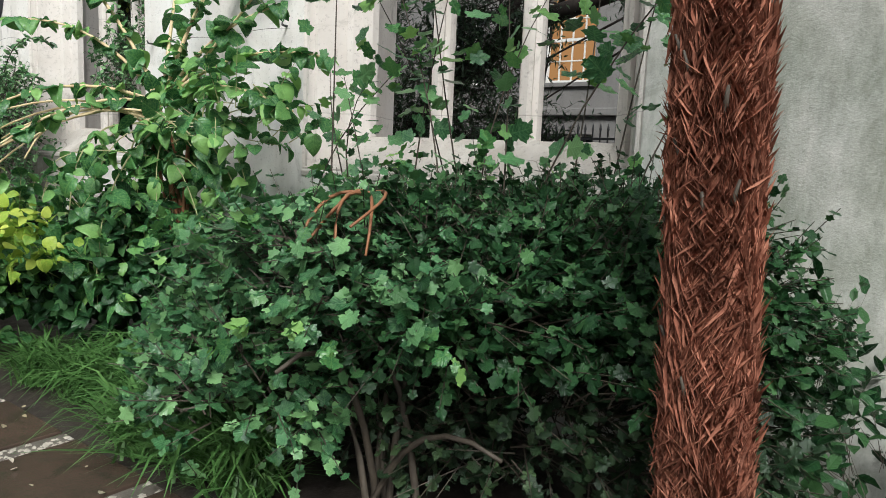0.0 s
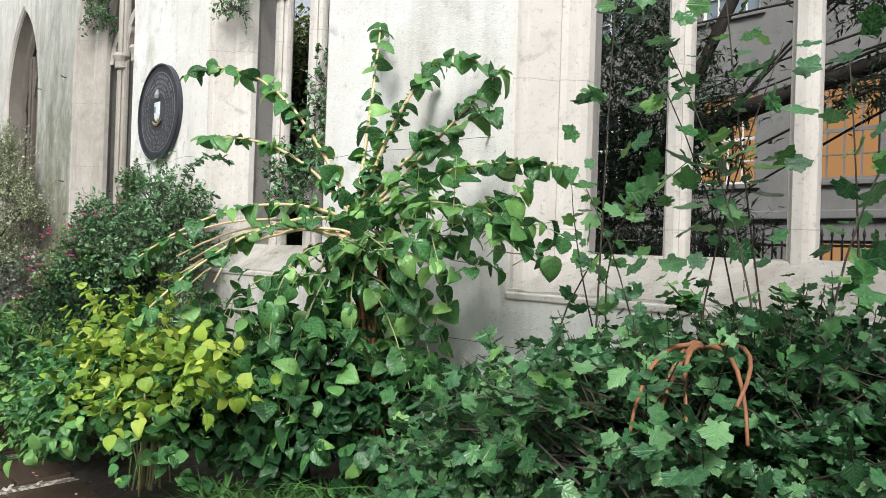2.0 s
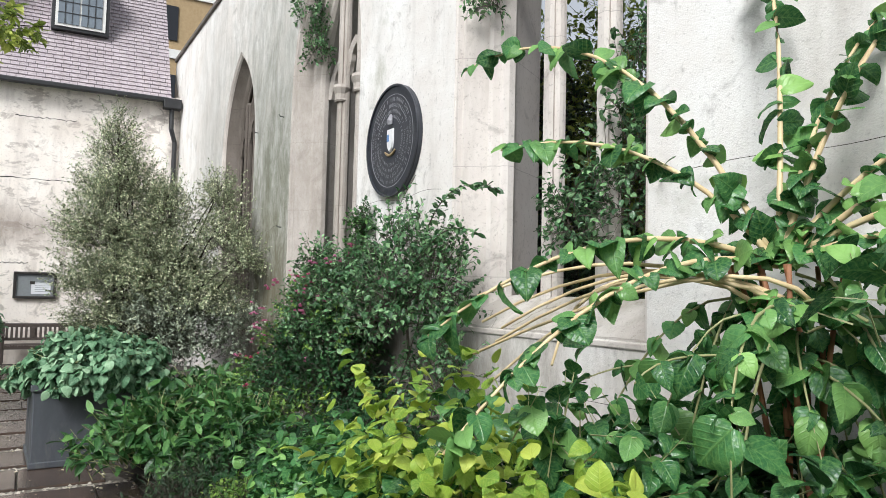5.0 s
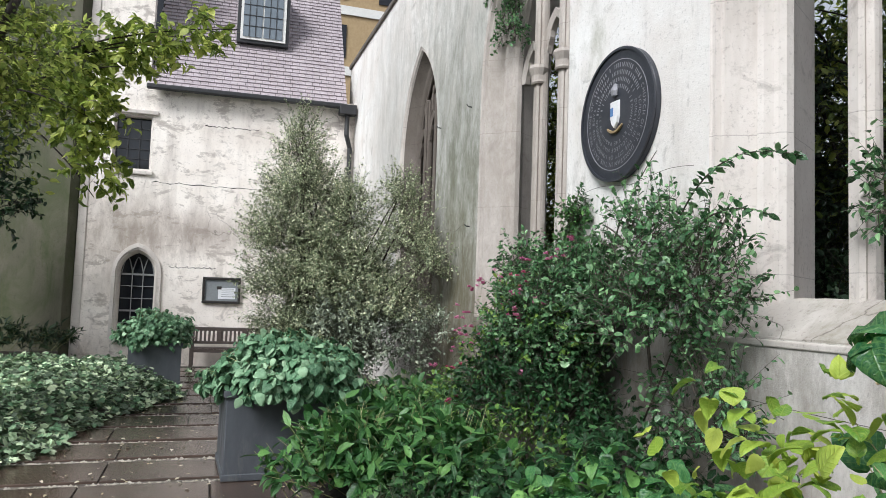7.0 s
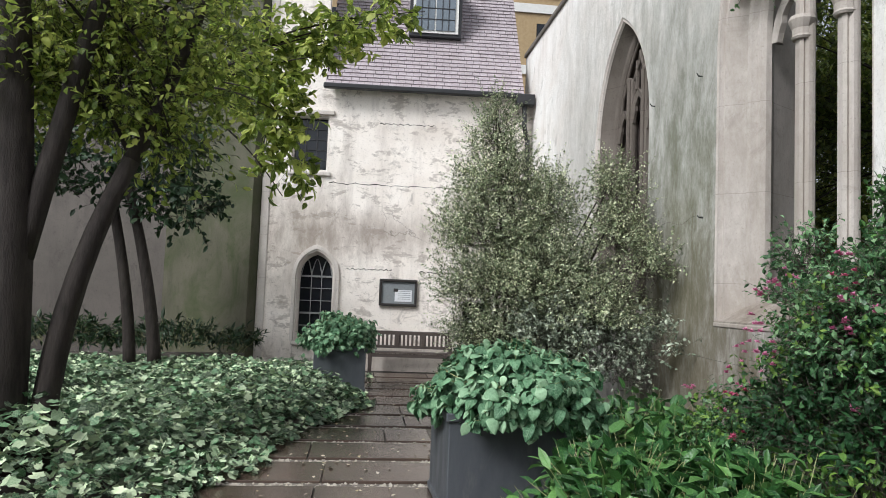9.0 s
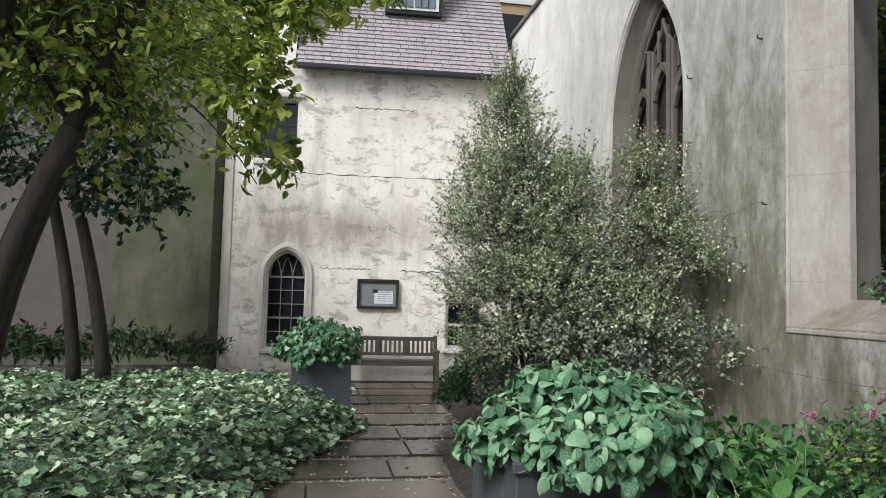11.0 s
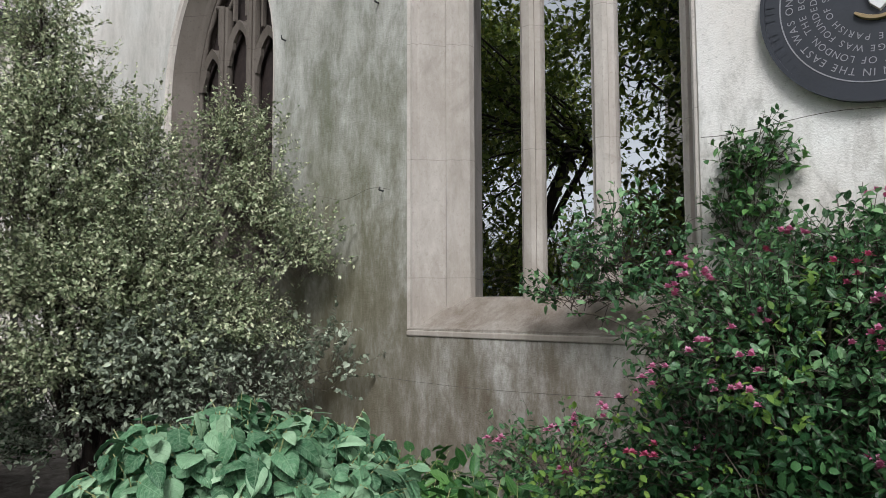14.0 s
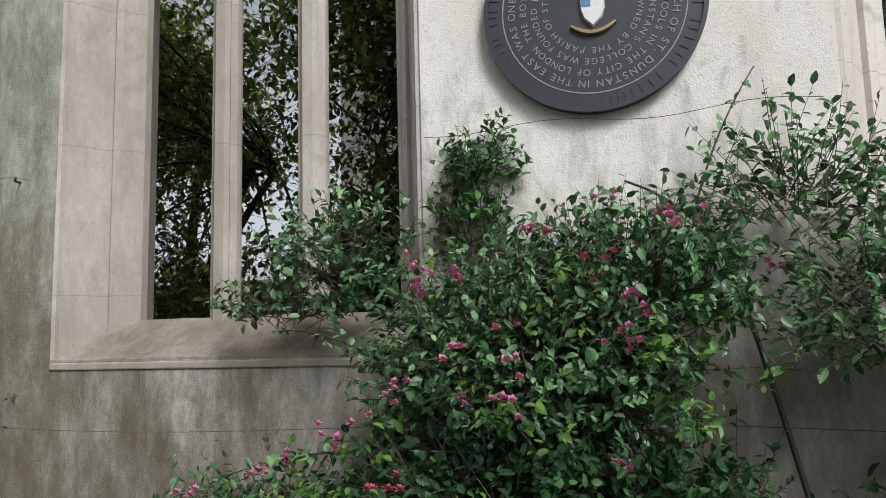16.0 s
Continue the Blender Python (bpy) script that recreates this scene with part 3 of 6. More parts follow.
def foliage(parent, name, rng, blobs, twigs, per, reach, size, template, material, twig=None, twig_r=0.003, label="", **kw):
    P, D, N, A, B = sprigs(rng, blobs, twigs, per, reach, **kw)
    S = size * (0.55 + 0.75 * rng.random(len(P)))
    ob = tagged(under(new(name, leaves_mesh(name, P, D, N, S, template, material)), parent), label)
    if twig:
        under(tagged(new("twig_growth", twig_mesh("twig_growth", A - (B - A) * 0.6, B, twig_r, twig)), kind="stuff"), parent)
    return ob

# ---------------------------------------------------------------- the arcaded wall
SILL, SPRING, APEX = 1.46, 4.35, 6.35
BAYS = (("window_1", -0.82, 1.24, -0.84, 0.93), ("window_2", 3.52, 1.10, 3.46, 0.83), ("window_3", 7.80, 1.165, 7.74, 0.865))  # name, centre and half width at the face, then at the lights


def on_wall(a, d, z):
    return (d, a, z)


def bay_stages(c, h, ci, hi):
    s = (h - hi)
    rows = ((0.0, h, SILL), (0.012, h - 0.05 * s, SILL + 0.01), (0.012, h - 0.13 * s, SILL + 0.012), (0.05, h - 0.17 * s, SILL + 0.04), (0.055, h - 0.25 * s, SILL + 0.045),
            (0.24, h - 0.55 * s, SILL + 0.19), (0.215, h - 0.62 * s, SILL + 0.20), (0.235, h - 0.74 * s, SILL + 0.21), (0.29, h - 0.82 * s, SILL + 0.235),
            (0.30, h - 0.93 * s, SILL + 0.24), (0.34, hi, SILL + 0.245), (0.40, hi, SILL + 0.245), (0.47, hi + 0.06, SILL + 0.245), (0.95, hi + 0.3, SILL + 0.12))
    return [(d, arch_loop(c + (ci - c) * min(1.0, (h - w) / s) if s else c, w, SILL, SPRING, APEX - (h - w) * 1.25)) for d, w, z in rows]


ARCH_C, ARCH_H = 11.84, 1.08
LIGHT_C = 11.77  # the lights sit a little out of the middle of the opening
arch_stages = [(d, arch_loop(c, w, z, 4.05, a)) for d, c, w, z, a in ((0.0, ARCH_C, ARCH_H, 1.48, 5.82), (0.02, ARCH_C, ARCH_H - 0.02, 1.5, 5.79), (0.02, ARCH_C, ARCH_H - 0.045, 1.5, 5.76), (0.055, ARCH_C, ARCH_H - 0.065, 1.52, 5.73),
                                                                      (0.06, ARCH_C, ARCH_H - 0.066, 1.52, 5.728), (0.2, 11.79, 0.88, 1.6, 5.63), (0.215, 11.78, 0.85, 1.62, 5.58), (0.245, LIGHT_C, 0.825, 1.63, 5.54), (0.5, LIGHT_C, 0.8, 1.62, 5.5), (0.95, LIGHT_C, 0.9, 1.6, 5.62))]
outer = [(-14.0, -0.3), (18.2, -0.3), (18.2, 7.3), (-14.0, 7.3)]
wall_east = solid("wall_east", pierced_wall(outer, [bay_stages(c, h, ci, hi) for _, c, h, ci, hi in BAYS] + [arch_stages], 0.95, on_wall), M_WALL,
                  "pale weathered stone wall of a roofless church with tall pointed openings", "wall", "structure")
wall_east.data.materials.append(M_STONE)
wall_east.data.materials.append(M_DIRTSHADE)
for f in wall_east.data.polygons:  # the blind window's reveal: dirty stone, darkened further as painted shade
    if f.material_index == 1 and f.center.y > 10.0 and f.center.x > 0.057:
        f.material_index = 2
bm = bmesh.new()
box(bm, -0.05, 1.02, -14.0, 18.2, 7.304, 7.4, 0.02)
solid("wall_coping", bm, M_GREYWALL, "grey stone coping along the ruined wall top", "coping", "structure")


def mullion(c, z0, z1, w=0.10):
    """A moulded upright: a filleted roll in front and behind, with hollows at the sides."""
    prof = [(-0.09, -0.35), (-0.09, 0.35), (-0.065, 0.6), (-0.045, 0.52), (-0.03, 0.95), (0.0, 1.0), (0.03, 0.95), (0.07, 0.45), (0.07, -0.45), (0.03, -0.95), (0.0, -1.0), (-0.03, -0.95), (-0.045, -0.52), (-0.065, -0.6)]
    bm = bmesh.new()
    lo = [bm.verts.new((0.40 + d, c + u * w, z0)) for d, u in prof]
    hi = [bm.verts.new((0.40 + d, c + u * w, z1)) for d, u in prof]
    for i in range(len(prof)):
        j = (i + 1) % len(prof)
        bm.faces.new((lo[i], lo[j], hi[j], hi[i]))
    bm.faces.new(lo[::-1])
    bm.faces.new(hi)
    bmesh.ops.recalc_face_normals(bm, faces=bm.faces)
    return bm


def light_head(c, h, z, rise, d0=0.36, d1=0.52, w=0.05):
    """A cusped pointed head over one light."""
    inner = arch_loop(c, h, z - 0.02, z, z + rise, 5)
    cusp = []
    for i, (a, b) in enumerate(inner[2:]):
        k = 1 - 0.22 * math.exp(-((b - z - rise * 0.42) / (rise * 0.2)) ** 2)
        cusp.append((c + (a - c) * k, b))
    outer_pts = [(c + (a - c) * 1.0 + (0.012 if a > c else -0.012), b) for a, b in arch_loop(c, h + w, z - 0.02, z, z + rise + 0.1, 5)[2:]]
    bm = bmesh.new()
    rings = []
    for i in range(len(cusp)):
        rings.append([bm.verts.new((d, a, b)) for d, (a, b) in ((d0 + 0.03, outer_pts[i]), (d0 + 0.05, cusp[i]), (d1 - 0.05, cusp[i]), (d1, outer_pts[i]))])
    for r0, r1 in zip(rings, rings[1:]):
        for i in range(4):
            bm.faces.new((r0[i], r0[(i + 1) % 4], r1[(i + 1) % 4], r1[i]))
    bmesh.ops.recalc_face_normals(bm, faces=bm.faces)
    return bm


for name, cf, h, c, hi in BAYS:
    w = thing(name, "tall unglazed stone window with slender mullions and cusped heads", "window", (0.4, c, SILL + 0.24), kind="structure")
    pitch = 0.34 if name == "window_1" else 0.30
    for s in (-1, 1):
        part("mullion", mullion(c + s * pitch, SILL + 0.2, 5.6, 0.072 if name == "window_1" else 0.095), M_STONE, w)
    for s in (-1, 0, 1):
        lc = c + s * (pitch + (hi - pitch) / 2) if s else c
        lh = (hi - pitch) / 2 - 0.07 if s else pitch - 0.09
        part("light_head", light_head(lc, lh, 4.3 if s else 4.5, 0.36), M_STONE, w)
    for s in (-1, 1):  # a small moulded capital where each light springs
        bm = bmesh.new()
        tube(bm, [(0.36, c + s * pitch, z) for z in (4.14, 4.16, 4.18, 4.24, 4.30, 4.32, 4.36)], [0.088, 0.1, 0.09, 0.092, 0.118, 0.125, 0.11] if name != "window_1" else [0.068, 0.08, 0.07, 0.074, 0.095, 0.1, 0.088], 12)
        part("capital", bm, M_STONE, w)
    bm = bmesh.new()  # the sloping sill between the jambs, worn uneven
    rows = []
    gs = random.Random(name)
    for k in range(25):
        yy = cf - h + 2 * h * k / 24
        rows.append([bm.verts.new((d, yy, z + (gs.uniform(-0.006, 0.006) if 0 < i < 5 else 0))) for i, (d, z) in enumerate(((0.003, SILL), (0.004, SILL + 0.012), (0.10, SILL + 0.075), (0.22, SILL + 0.16), (0.34, SILL + 0.245), (0.50, SILL + 0.25), (0.94, SILL + 0.12), (0.94, SILL)))])
    for r0, r1 in zip(rows, rows[1:]):
        for i in range(8):
            bm.faces.new((r0[i], r1[i], r1[(i + 1) % 8], r0[(i + 1) % 8]))
    bm.faces.new(rows[0])
    bm.faces.new(rows[-1][::-1])
    bmesh.ops.recalc_face_normals(bm, faces=bm.faces)
    part("sill_slope", bm, M_SILL, w, "rough weathered sloping sill")
    bm = bmesh.new()
    box(bm, -0.012, 0.05, cf - h, cf + h, SILL - 0.05, SILL - 0.006, 0.01)
    part("window_sill", bm, M_STONE, w, "worn stone lip of the sloping sill")

w = thing("window_4", "deep pointed stone window with three cusped lights and dark stone tracery", "window", (0.4, LIGHT_C, 1.6), kind="structure")


def tracery_bar(pts, r=0.035):
    """A rounded stone bar of the tracery along points (along, up)."""
    return tube(bmesh.new(), [(0.275, a, z) for a, z in pts], [r] * len(pts), 8)


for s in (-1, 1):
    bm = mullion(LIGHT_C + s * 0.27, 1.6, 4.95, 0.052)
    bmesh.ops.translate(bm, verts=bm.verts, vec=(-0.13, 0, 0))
    part("mullion", bm, M_DIRTSHADE, w)
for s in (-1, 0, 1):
    part("light_head", light_head(LIGHT_C + s * 0.54, 0.2, 4.08 + (0.2 if s == 0 else 0), 0.36, 0.2, 0.34, 0.05), M_DIRTSHADE, w)
    part("spandrel", boxed(0.325, 0.345, LIGHT_C + s * 0.54 - 0.22, LIGHT_C + s * 0.54 + 0.22, 4.47 + (0.2 if s == 0 else 0), 4.56 + (0.2 if s == 0 else 0)), M_DIRTSHADE, w)
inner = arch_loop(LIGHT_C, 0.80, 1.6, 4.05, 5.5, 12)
smooth(part("jamb_shaft", tracery_bar([(a, z) for a, z in inner[1:]] + [inner[0]], 0.03), M_DIRTSHADE, w))
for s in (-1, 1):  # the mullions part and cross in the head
    smooth(part("tracery_bar", tracery_bar([(LIGHT_C + s * (0.27 + 0.22 * t * t), 4.9 + 0.12 * t) for t in (i / 6 for i in range(7))], 0.028), M_DIRTSHADE, w))
    smooth(part("tracery_bar", tracery_bar([(LIGHT_C + s * (0.27 - 0.27 * math.sin(t * 1.5)), 4.9 + 0.42 * t) for t in (i / 8 for i in range(9))], 0.028), M_DIRTSHADE, w))
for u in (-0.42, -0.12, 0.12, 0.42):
    part("tracery_bar", boxed(0.25, 0.3, LIGHT_C + u - 0.017, LIGHT_C + u + 0.017, 4.56 if abs(u) > 0.2 else 4.76, 5.02 if abs(u) > 0.2 else 5.2, 0.006), M_DIRTSHADE, w)
part("panel", boxed(0.28, 0.36, LIGHT_C - 0.8, LIGHT_C + 0.8, 1.5, 2.05), M_DIRTSHADE, w, "stone panel at the foot of the lights")
for z0 in (2.6, 3.3):
    part("saddle_bar", boxed(0.30, 0.315, LIGHT_C - 0.78, LIGHT_C + 0.78, z0, z0 + 0.02), M_BLACK, w)
part("pane", boxed(0.36, 0.37, LIGHT_C - 0.79, LIGHT_C + 0.79, 2.054, 5.45), M_REDDARK, w, "dark red-brown boarding behind the lights")

# ---------------------------------------------------------------- the house that closes the far end
house = thing("house", "cream rendered church house with a steep tiled roof and peeling walls", "house", (0, 17.35, 0), -2.6, local=True)
EAVE = 6.2


def on_house(a, d, z):
    return (a, d, z)


gothic = [(d, arch_loop(-4.63, w, z, 1.95, a)) for d, w, z, a in ((0.0, 0.40, 0.52, 2.47), (0.02, 0.385, 0.53, 2.45), (0.09, 0.35, 0.56, 2.40), (0.3, 0.35, 0.56, 2.40))]
upper = [(0.0, rect_loop(-5.29, -4.49, 4.22, 5.45)), (0.05, rect_loop(-5.25, -4.53, 4.26, 5.41)), (0.3, rect_loop(-5.25, -4.53, 4.26, 5.41))]
lower = [(0.0, rect_loop(-1.48, -0.70, 0.58, 1.55)), (0.3, rect_loop(-1.48, -0.70, 0.58, 1.55))]
front = [(-5.86, -0.3), (0.0, -0.3), (0.0, EAVE), (-4.6, EAVE), (-4.6, 11.0), (-5.86, 11.0)]
part("wall", pierced_wall(front, [gothic, upper, lower], 0.3, on_house), M_FAR, house, "cream render, stained and flaking in patches").data.materials.append(M_STONE)
rj = random.Random(8)
for z, u0, u1 in ((3.98, -4.45, -0.6), (2.12, -4.0, -3.0), (2.1, -2.4, -0.8), (5.35, -3.4, -2.2)):
    bm = bmesh.new()
    pts = [(u0 + (u1 - u0) * i / 40, 0.0, z + 0.012 * math.sin(i * 1.3) + rj.uniform(-0.012, 0.012)) for i in range(41)]
    tube(bm, pts, [rj.uniform(0.002, 0.011) for _ in pts], 4)
    part("crack", bm, M_BARK, house, "dark crack in the render")
part("side_wall", boxed(-5.86, -5.56, 0.302, 6.0, -0.3, 11.0), M_FAR, house)
part("quoin", boxed(-5.88, -5.70, -0.025, 0.1, -0.2, 10.9, 0.02), M_STONE, house, "pale stone corner strip")
hood = bmesh.new()
for d0, d1, w0, w1, a0, a1 in ((-0.05, 0.02, 0.50, 0.43, 2.62, 2.52), (-0.028, 0.02, 0.425, 0.40, 2.51, 2.475)):
    lo, li = arch_loop(-4.63, w0, 0.52, 1.95, a0)[1:], arch_loop(-4.63, w1, 0.52, 1.95, a1)[1:]
    lo.append((-4.63 - w0, 0.52))
    li.append((-4.63 - w1, 0.52))
    rings = [[hood.verts.new((a, d, z)) for d, (a, z) in ((d1, o), (d0, o), (d0, i), (d1, i))] for o, i in zip(lo, li)]
    for r0, r1 in zip(rings, rings[1:]):
        for i in range(4):
            hood.faces.new((r0[i], r0[(i + 1) % 4], r1[(i + 1) % 4], r1[i]))
    for r in (rings[0], rings[-1]):
        hood.faces.new(r)
bmesh.ops.recalc_face_normals(hood, faces=hood.faces)
gw = part("window", hood, M_STONE, house, "pointed window with dark leaded glass and white glazing bars")
part("pane", boxed(-4.99, -4.27, 0.2, 0.21, 0.5, 2.42), M_GLASS, gw)
part("window_sill", boxed(-5.09, -4.17, -0.09, 0.2, 0.45, 0.515, 0.012), M_STONE, gw)
for u in (-4.74, -4.52):
    part("glazing_bar", boxed(u - 0.008, u + 0.008, 0.165, 0.2, 0.56, 1.95), M_BAR, gw)
for z in (0.6, 0.86, 1.13, 1.4, 1.67, 1.93):
    hh = 0.02 if z in (0.6, 1.13, 1.93) else 0.008
    part("glazing_bar", boxed(-4.98, -4.28, 0.16, 0.2, z - hh, z + hh), M_BAR, gw)
for c in (-4.85, -4.63, -4.41):
    bm = bmesh.new()
    for q in (-1, 1):
        pts = [(c + q * 0.115 * (1 - t), 0.17, 1.95 + 0.36 * math.sin(t * 1.5)) for t in (i / 6 for i in range(7))]
        tube(bm, pts, [0.012] * 7, 4)
    part("tracery_bar", bm, M_BAR, gw)
uw = part("window", boxed(-5.39, -4.39, -0.06, 0.02, 5.47, 5.57, 0.02), M_STONE, house, "small square-headed leaded window under a stone label mould")
part("pane", boxed(-5.25, -4.53, 0.2, 0.21, 4.26, 5.41), M_GLASS, uw)
for u in (-5.25, -5.01, -4.77, -4.55):
    part("glazing_bar", boxed(u - 0.012, u + 0.014, 0.17, 0.2, 4.26, 5.41), M_BLACK, uw)
for z in (4.5, 4.72, 4.95, 5.18):
    part("glazing_bar", boxed(-5.25, -4.53, 0.175, 0.2, z - 0.01, z + 0.01), M_BLACK, uw)
part("window_sill", boxed(-5.35, -4.43, -0.06, 0.18, 4.12, 4.215, 0.02), M_STONE, uw)
lw = part("window", boxed(-1.55, -0.63, -0.07, 0.1, 0.5, 0.575, 0.01), M_WHITE, house, "white painted sash window close to the ground")
part("pane", boxed(-1.46, -0.72, 0.16, 0.17, 0.6, 1.54), M_GLASS, lw)
for u0, u1, z0, z1 in ((-1.48, -1.41, 0.58, 1.55), (-0.77, -0.70, 0.58, 1.55), (-1.41, -0.77, 0.58, 0.64), (-1.41, -0.77, 1.03, 1.08), (-1.41, -0.77, 1.49, 1.55), (-1.20, -1.18, 0.642, 1.028), (-0.99, -0.97, 0.642, 1.028)):
    part("sash_bar", boxed(u0, u1, 0.10, 0.158, z0, z1), M_WHITE, lw)
# roof
PITCH = radians(56)
roof = part("roof", boxed(-4.6, 0.0, 0.3, 0.32, EAVE, EAVE + 0.02), M_DARKWOOD, house, "steep roof of purple-brown tiles in wet courses")
bm = bmesh.new()
f = [bm.verts.new(p) for p in ((-4.6, -0.2, EAVE - 0.09), (-0.25, -0.2, EAVE - 0.09), (-0.25, 3.2, EAVE - 0.09 + 3.4 * math.tan(PITCH)), (-4.6, 3.2, EAVE - 0.09 + 3.4 * math.tan(PITCH)))]
bm.faces.new(f)
part("roof_underlay", bm, M_DARKWOOD, roof)
COURSE = 0.135
rng = np.random.default_rng(5)
for k in range(36):
    s0 = k * COURSE
    dy, dz = math.cos(PITCH), math.sin(PITCH)
    bm = bmesh.new()
    u = -4.61 + (0.085 if k % 2 else 0.0) * 0.5
    while u < -0.28:
        u1 = min(u + 0.17, -0.24)
        lift = 0.03 + 0.008 * rng.random()
        q = [(u + 0.004, s0 - 0.02, lift), (u1 - 0.004, s0 - 0.02, lift), (u1 - 0.004, s0 + COURSE, 0.006), (u + 0.004, s0 + COURSE, 0.006)]
        top = [bm.verts.new((a, -0.2 + s * dy - n * dz, EAVE - 0.08 + s * dz + n * dy)) for a, s, n in q]
        low = [bm.verts.new((a, -0.2 + s * dy - (n - 0.022) * dz, EAVE - 0.08 + s * dz + (n - 0.022) * dy)) for a, s, n in q]
        bm.faces.new(top)
        bm.faces.new((low[0], low[1], top[1], top[0]))
        bm.faces.new((low[1], low[2], top[2], top[1]))
        bm.faces.new((low[3], low[0], top[0], top[3]))
        u = u1
    part("tile_course", bm, M_ROOF, roof)
part("gutter", boxed(-4.64, -0.3, -0.33, -0.2, EAVE - 0.2, EAVE - 0.08, 0.03), M_BLACK, house, "black iron gutter under the eaves")
bm = bmesh.new()
box(bm, -0.42, -0.02, -0.36, -0.1, EAVE - 0.34, EAVE - 0.1, 0.02)
tube(bm, [(-0.22, -0.2, EAVE - 0.3), (-0.22, -0.2, EAVE - 0.8), (-0.12, -0.12, EAVE - 1.1), (-0.12, -0.12, 0.0)], [0.055] * 4, 8)
part("downpipe", bm, M_BLACK, house, "black iron hopper and downpipe in the corner")
dm = part("dormer", boxed(-2.84, -1.62, 0.62, 0.8, 7.60, 9.20, 0.01), M_BLACK, house, "tile-sided dormer with a white casement of leaded lights")
part("casement", boxed(-2.76, -1.70, 0.585, 0.618, 7.68, 9.10), M_WHITE, dm)
for u in (-2.70, -2.22):
    part("pane", boxed(u, u + 0.44, 0.565, 0.583, 7.74, 9.04), M_PALEGLASS, dm)
for u in (-2.56, -2.41, -2.08, -1.93):
    part("glazing_bar", boxed(u - 0.008, u + 0.008, 0.55, 0.564, 7.74, 9.04), M_BLACK, dm)
for z in (8.00, 8.26, 8.52, 8.78):
    part("glazing_bar", boxed(-2.70, -1.78, 0.552, 0.566, z - 0.008, z + 0.008), M_BLACK, dm)
part("cheek", boxed(-2.86, -1.60, 0.8, 2.2, 7.60, 9.22), M_ROOF, dm)

# tower side and yard walls

def slab_wall(p, q, t, z0, z1):
    """An upright wall from p to q on the plan."""
    p, q = Vector((*p, 0)), Vector((*q, 0))
    n = (q - p).normalized().cross(Vector((0, 0, 1))) * t
    bm = bmesh.new()
    v = [bm.verts.new((c.x, c.y, z)) for z in (z0, z1) for c in (p, q, q + n, p + n)]
    for f in ((0, 1, 2, 3), (4, 5, 6, 7), (0, 1, 5, 4), (1, 2, 6, 5), (2, 3, 7, 6), (3, 0, 4, 7)):
        bm.faces.new([v[i] for i in f])
    bmesh.ops.recalc_face_normals(bm, faces=bm.faces)
    return bm


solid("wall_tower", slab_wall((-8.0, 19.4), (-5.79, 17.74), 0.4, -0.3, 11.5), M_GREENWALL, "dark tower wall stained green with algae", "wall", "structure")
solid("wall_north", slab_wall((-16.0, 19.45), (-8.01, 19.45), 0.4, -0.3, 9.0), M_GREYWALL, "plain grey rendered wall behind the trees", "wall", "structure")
solid("wall_west", slab_wall((-16.0, -14.0), (-16.0, 19.4), -0.5, -0.3, 6.0), M_WALL, "plain pale stone wall closing the garden", "wall", "structure")
solid("wall_south", slab_wall((0.0, -14.0), (-16.0, -14.0), -0.5, -0.3, 6.0), M_WALL, "plain pale stone wall closing the garden", "wall", "structure")
bm = slab_wall((-10.5, 16.0), (-5.95, 16.9), 0.22, -0.1, 0.3)
solid("bed_kerb", bm, M_GREYWALL, "low worn stone edging of the raised bed", "kerb", "structure")

# ---------------------------------------------------------------- ground
bm = bmesh.new()
xs = [-16.0 + 16.1 * i / 60 for i in range(61)]
ys = [-14.0 + 33.5 * j / 120 for j in range(121)]


def path_edges(y, inset=0.0):
    """Where the flags begin and end, across the walk."""
    lo = -5.3 if 2.0 < y < 11.0 else -4.3
    hi = -1.66 if y < 4 else -1.66 - 1.12 * min(1.0, (y - 4) / 4.5) + 0.66 * min(1.0, max(0.0, (y - 10.6) / 1.6))
    return lo + inset, hi - inset


def soil_height(x, y):
    bed = 0.05 + 0.05 * noise.noise(Vector((x * 1.3, y * 1.3, 0))) + 0.03 * noise.noise(Vector((x * 5, y * 5, 2)))
    lo, hi = path_edges(y, 0.05)
    d = max(lo - x, x - hi, 0.0)
    if y > 15.2 and -5.6 < x:
        d = 0.0
    return -0.06 + min(d / 0.25, 1.0) * (bed + 0.05)


grid = [[bm.verts.new((x, y, soil_height(x, y))) for y in ys] for x in xs]
for i in range(60):
    for j in range(120):
        bm.faces.new((grid[i][j], grid[i + 1][j], grid[i + 1][j + 1], grid[i][j + 1]))
ground = smooth(solid("ground", bm, M_SOIL, "dark damp soil of the garden beds", "ground", "structure"))
bm = bmesh.new()
v = [bm.verts.new(p) for p in ((0.9, -400, -0.12), (400, -400, -0.12), (400, 400, -0.12), (0.9, 400, -0.12))]
bm.faces.new(v)
solid("street", bm, M_GRAVEL, "damp grey paving of the street beyond the wall", "street", "structure")

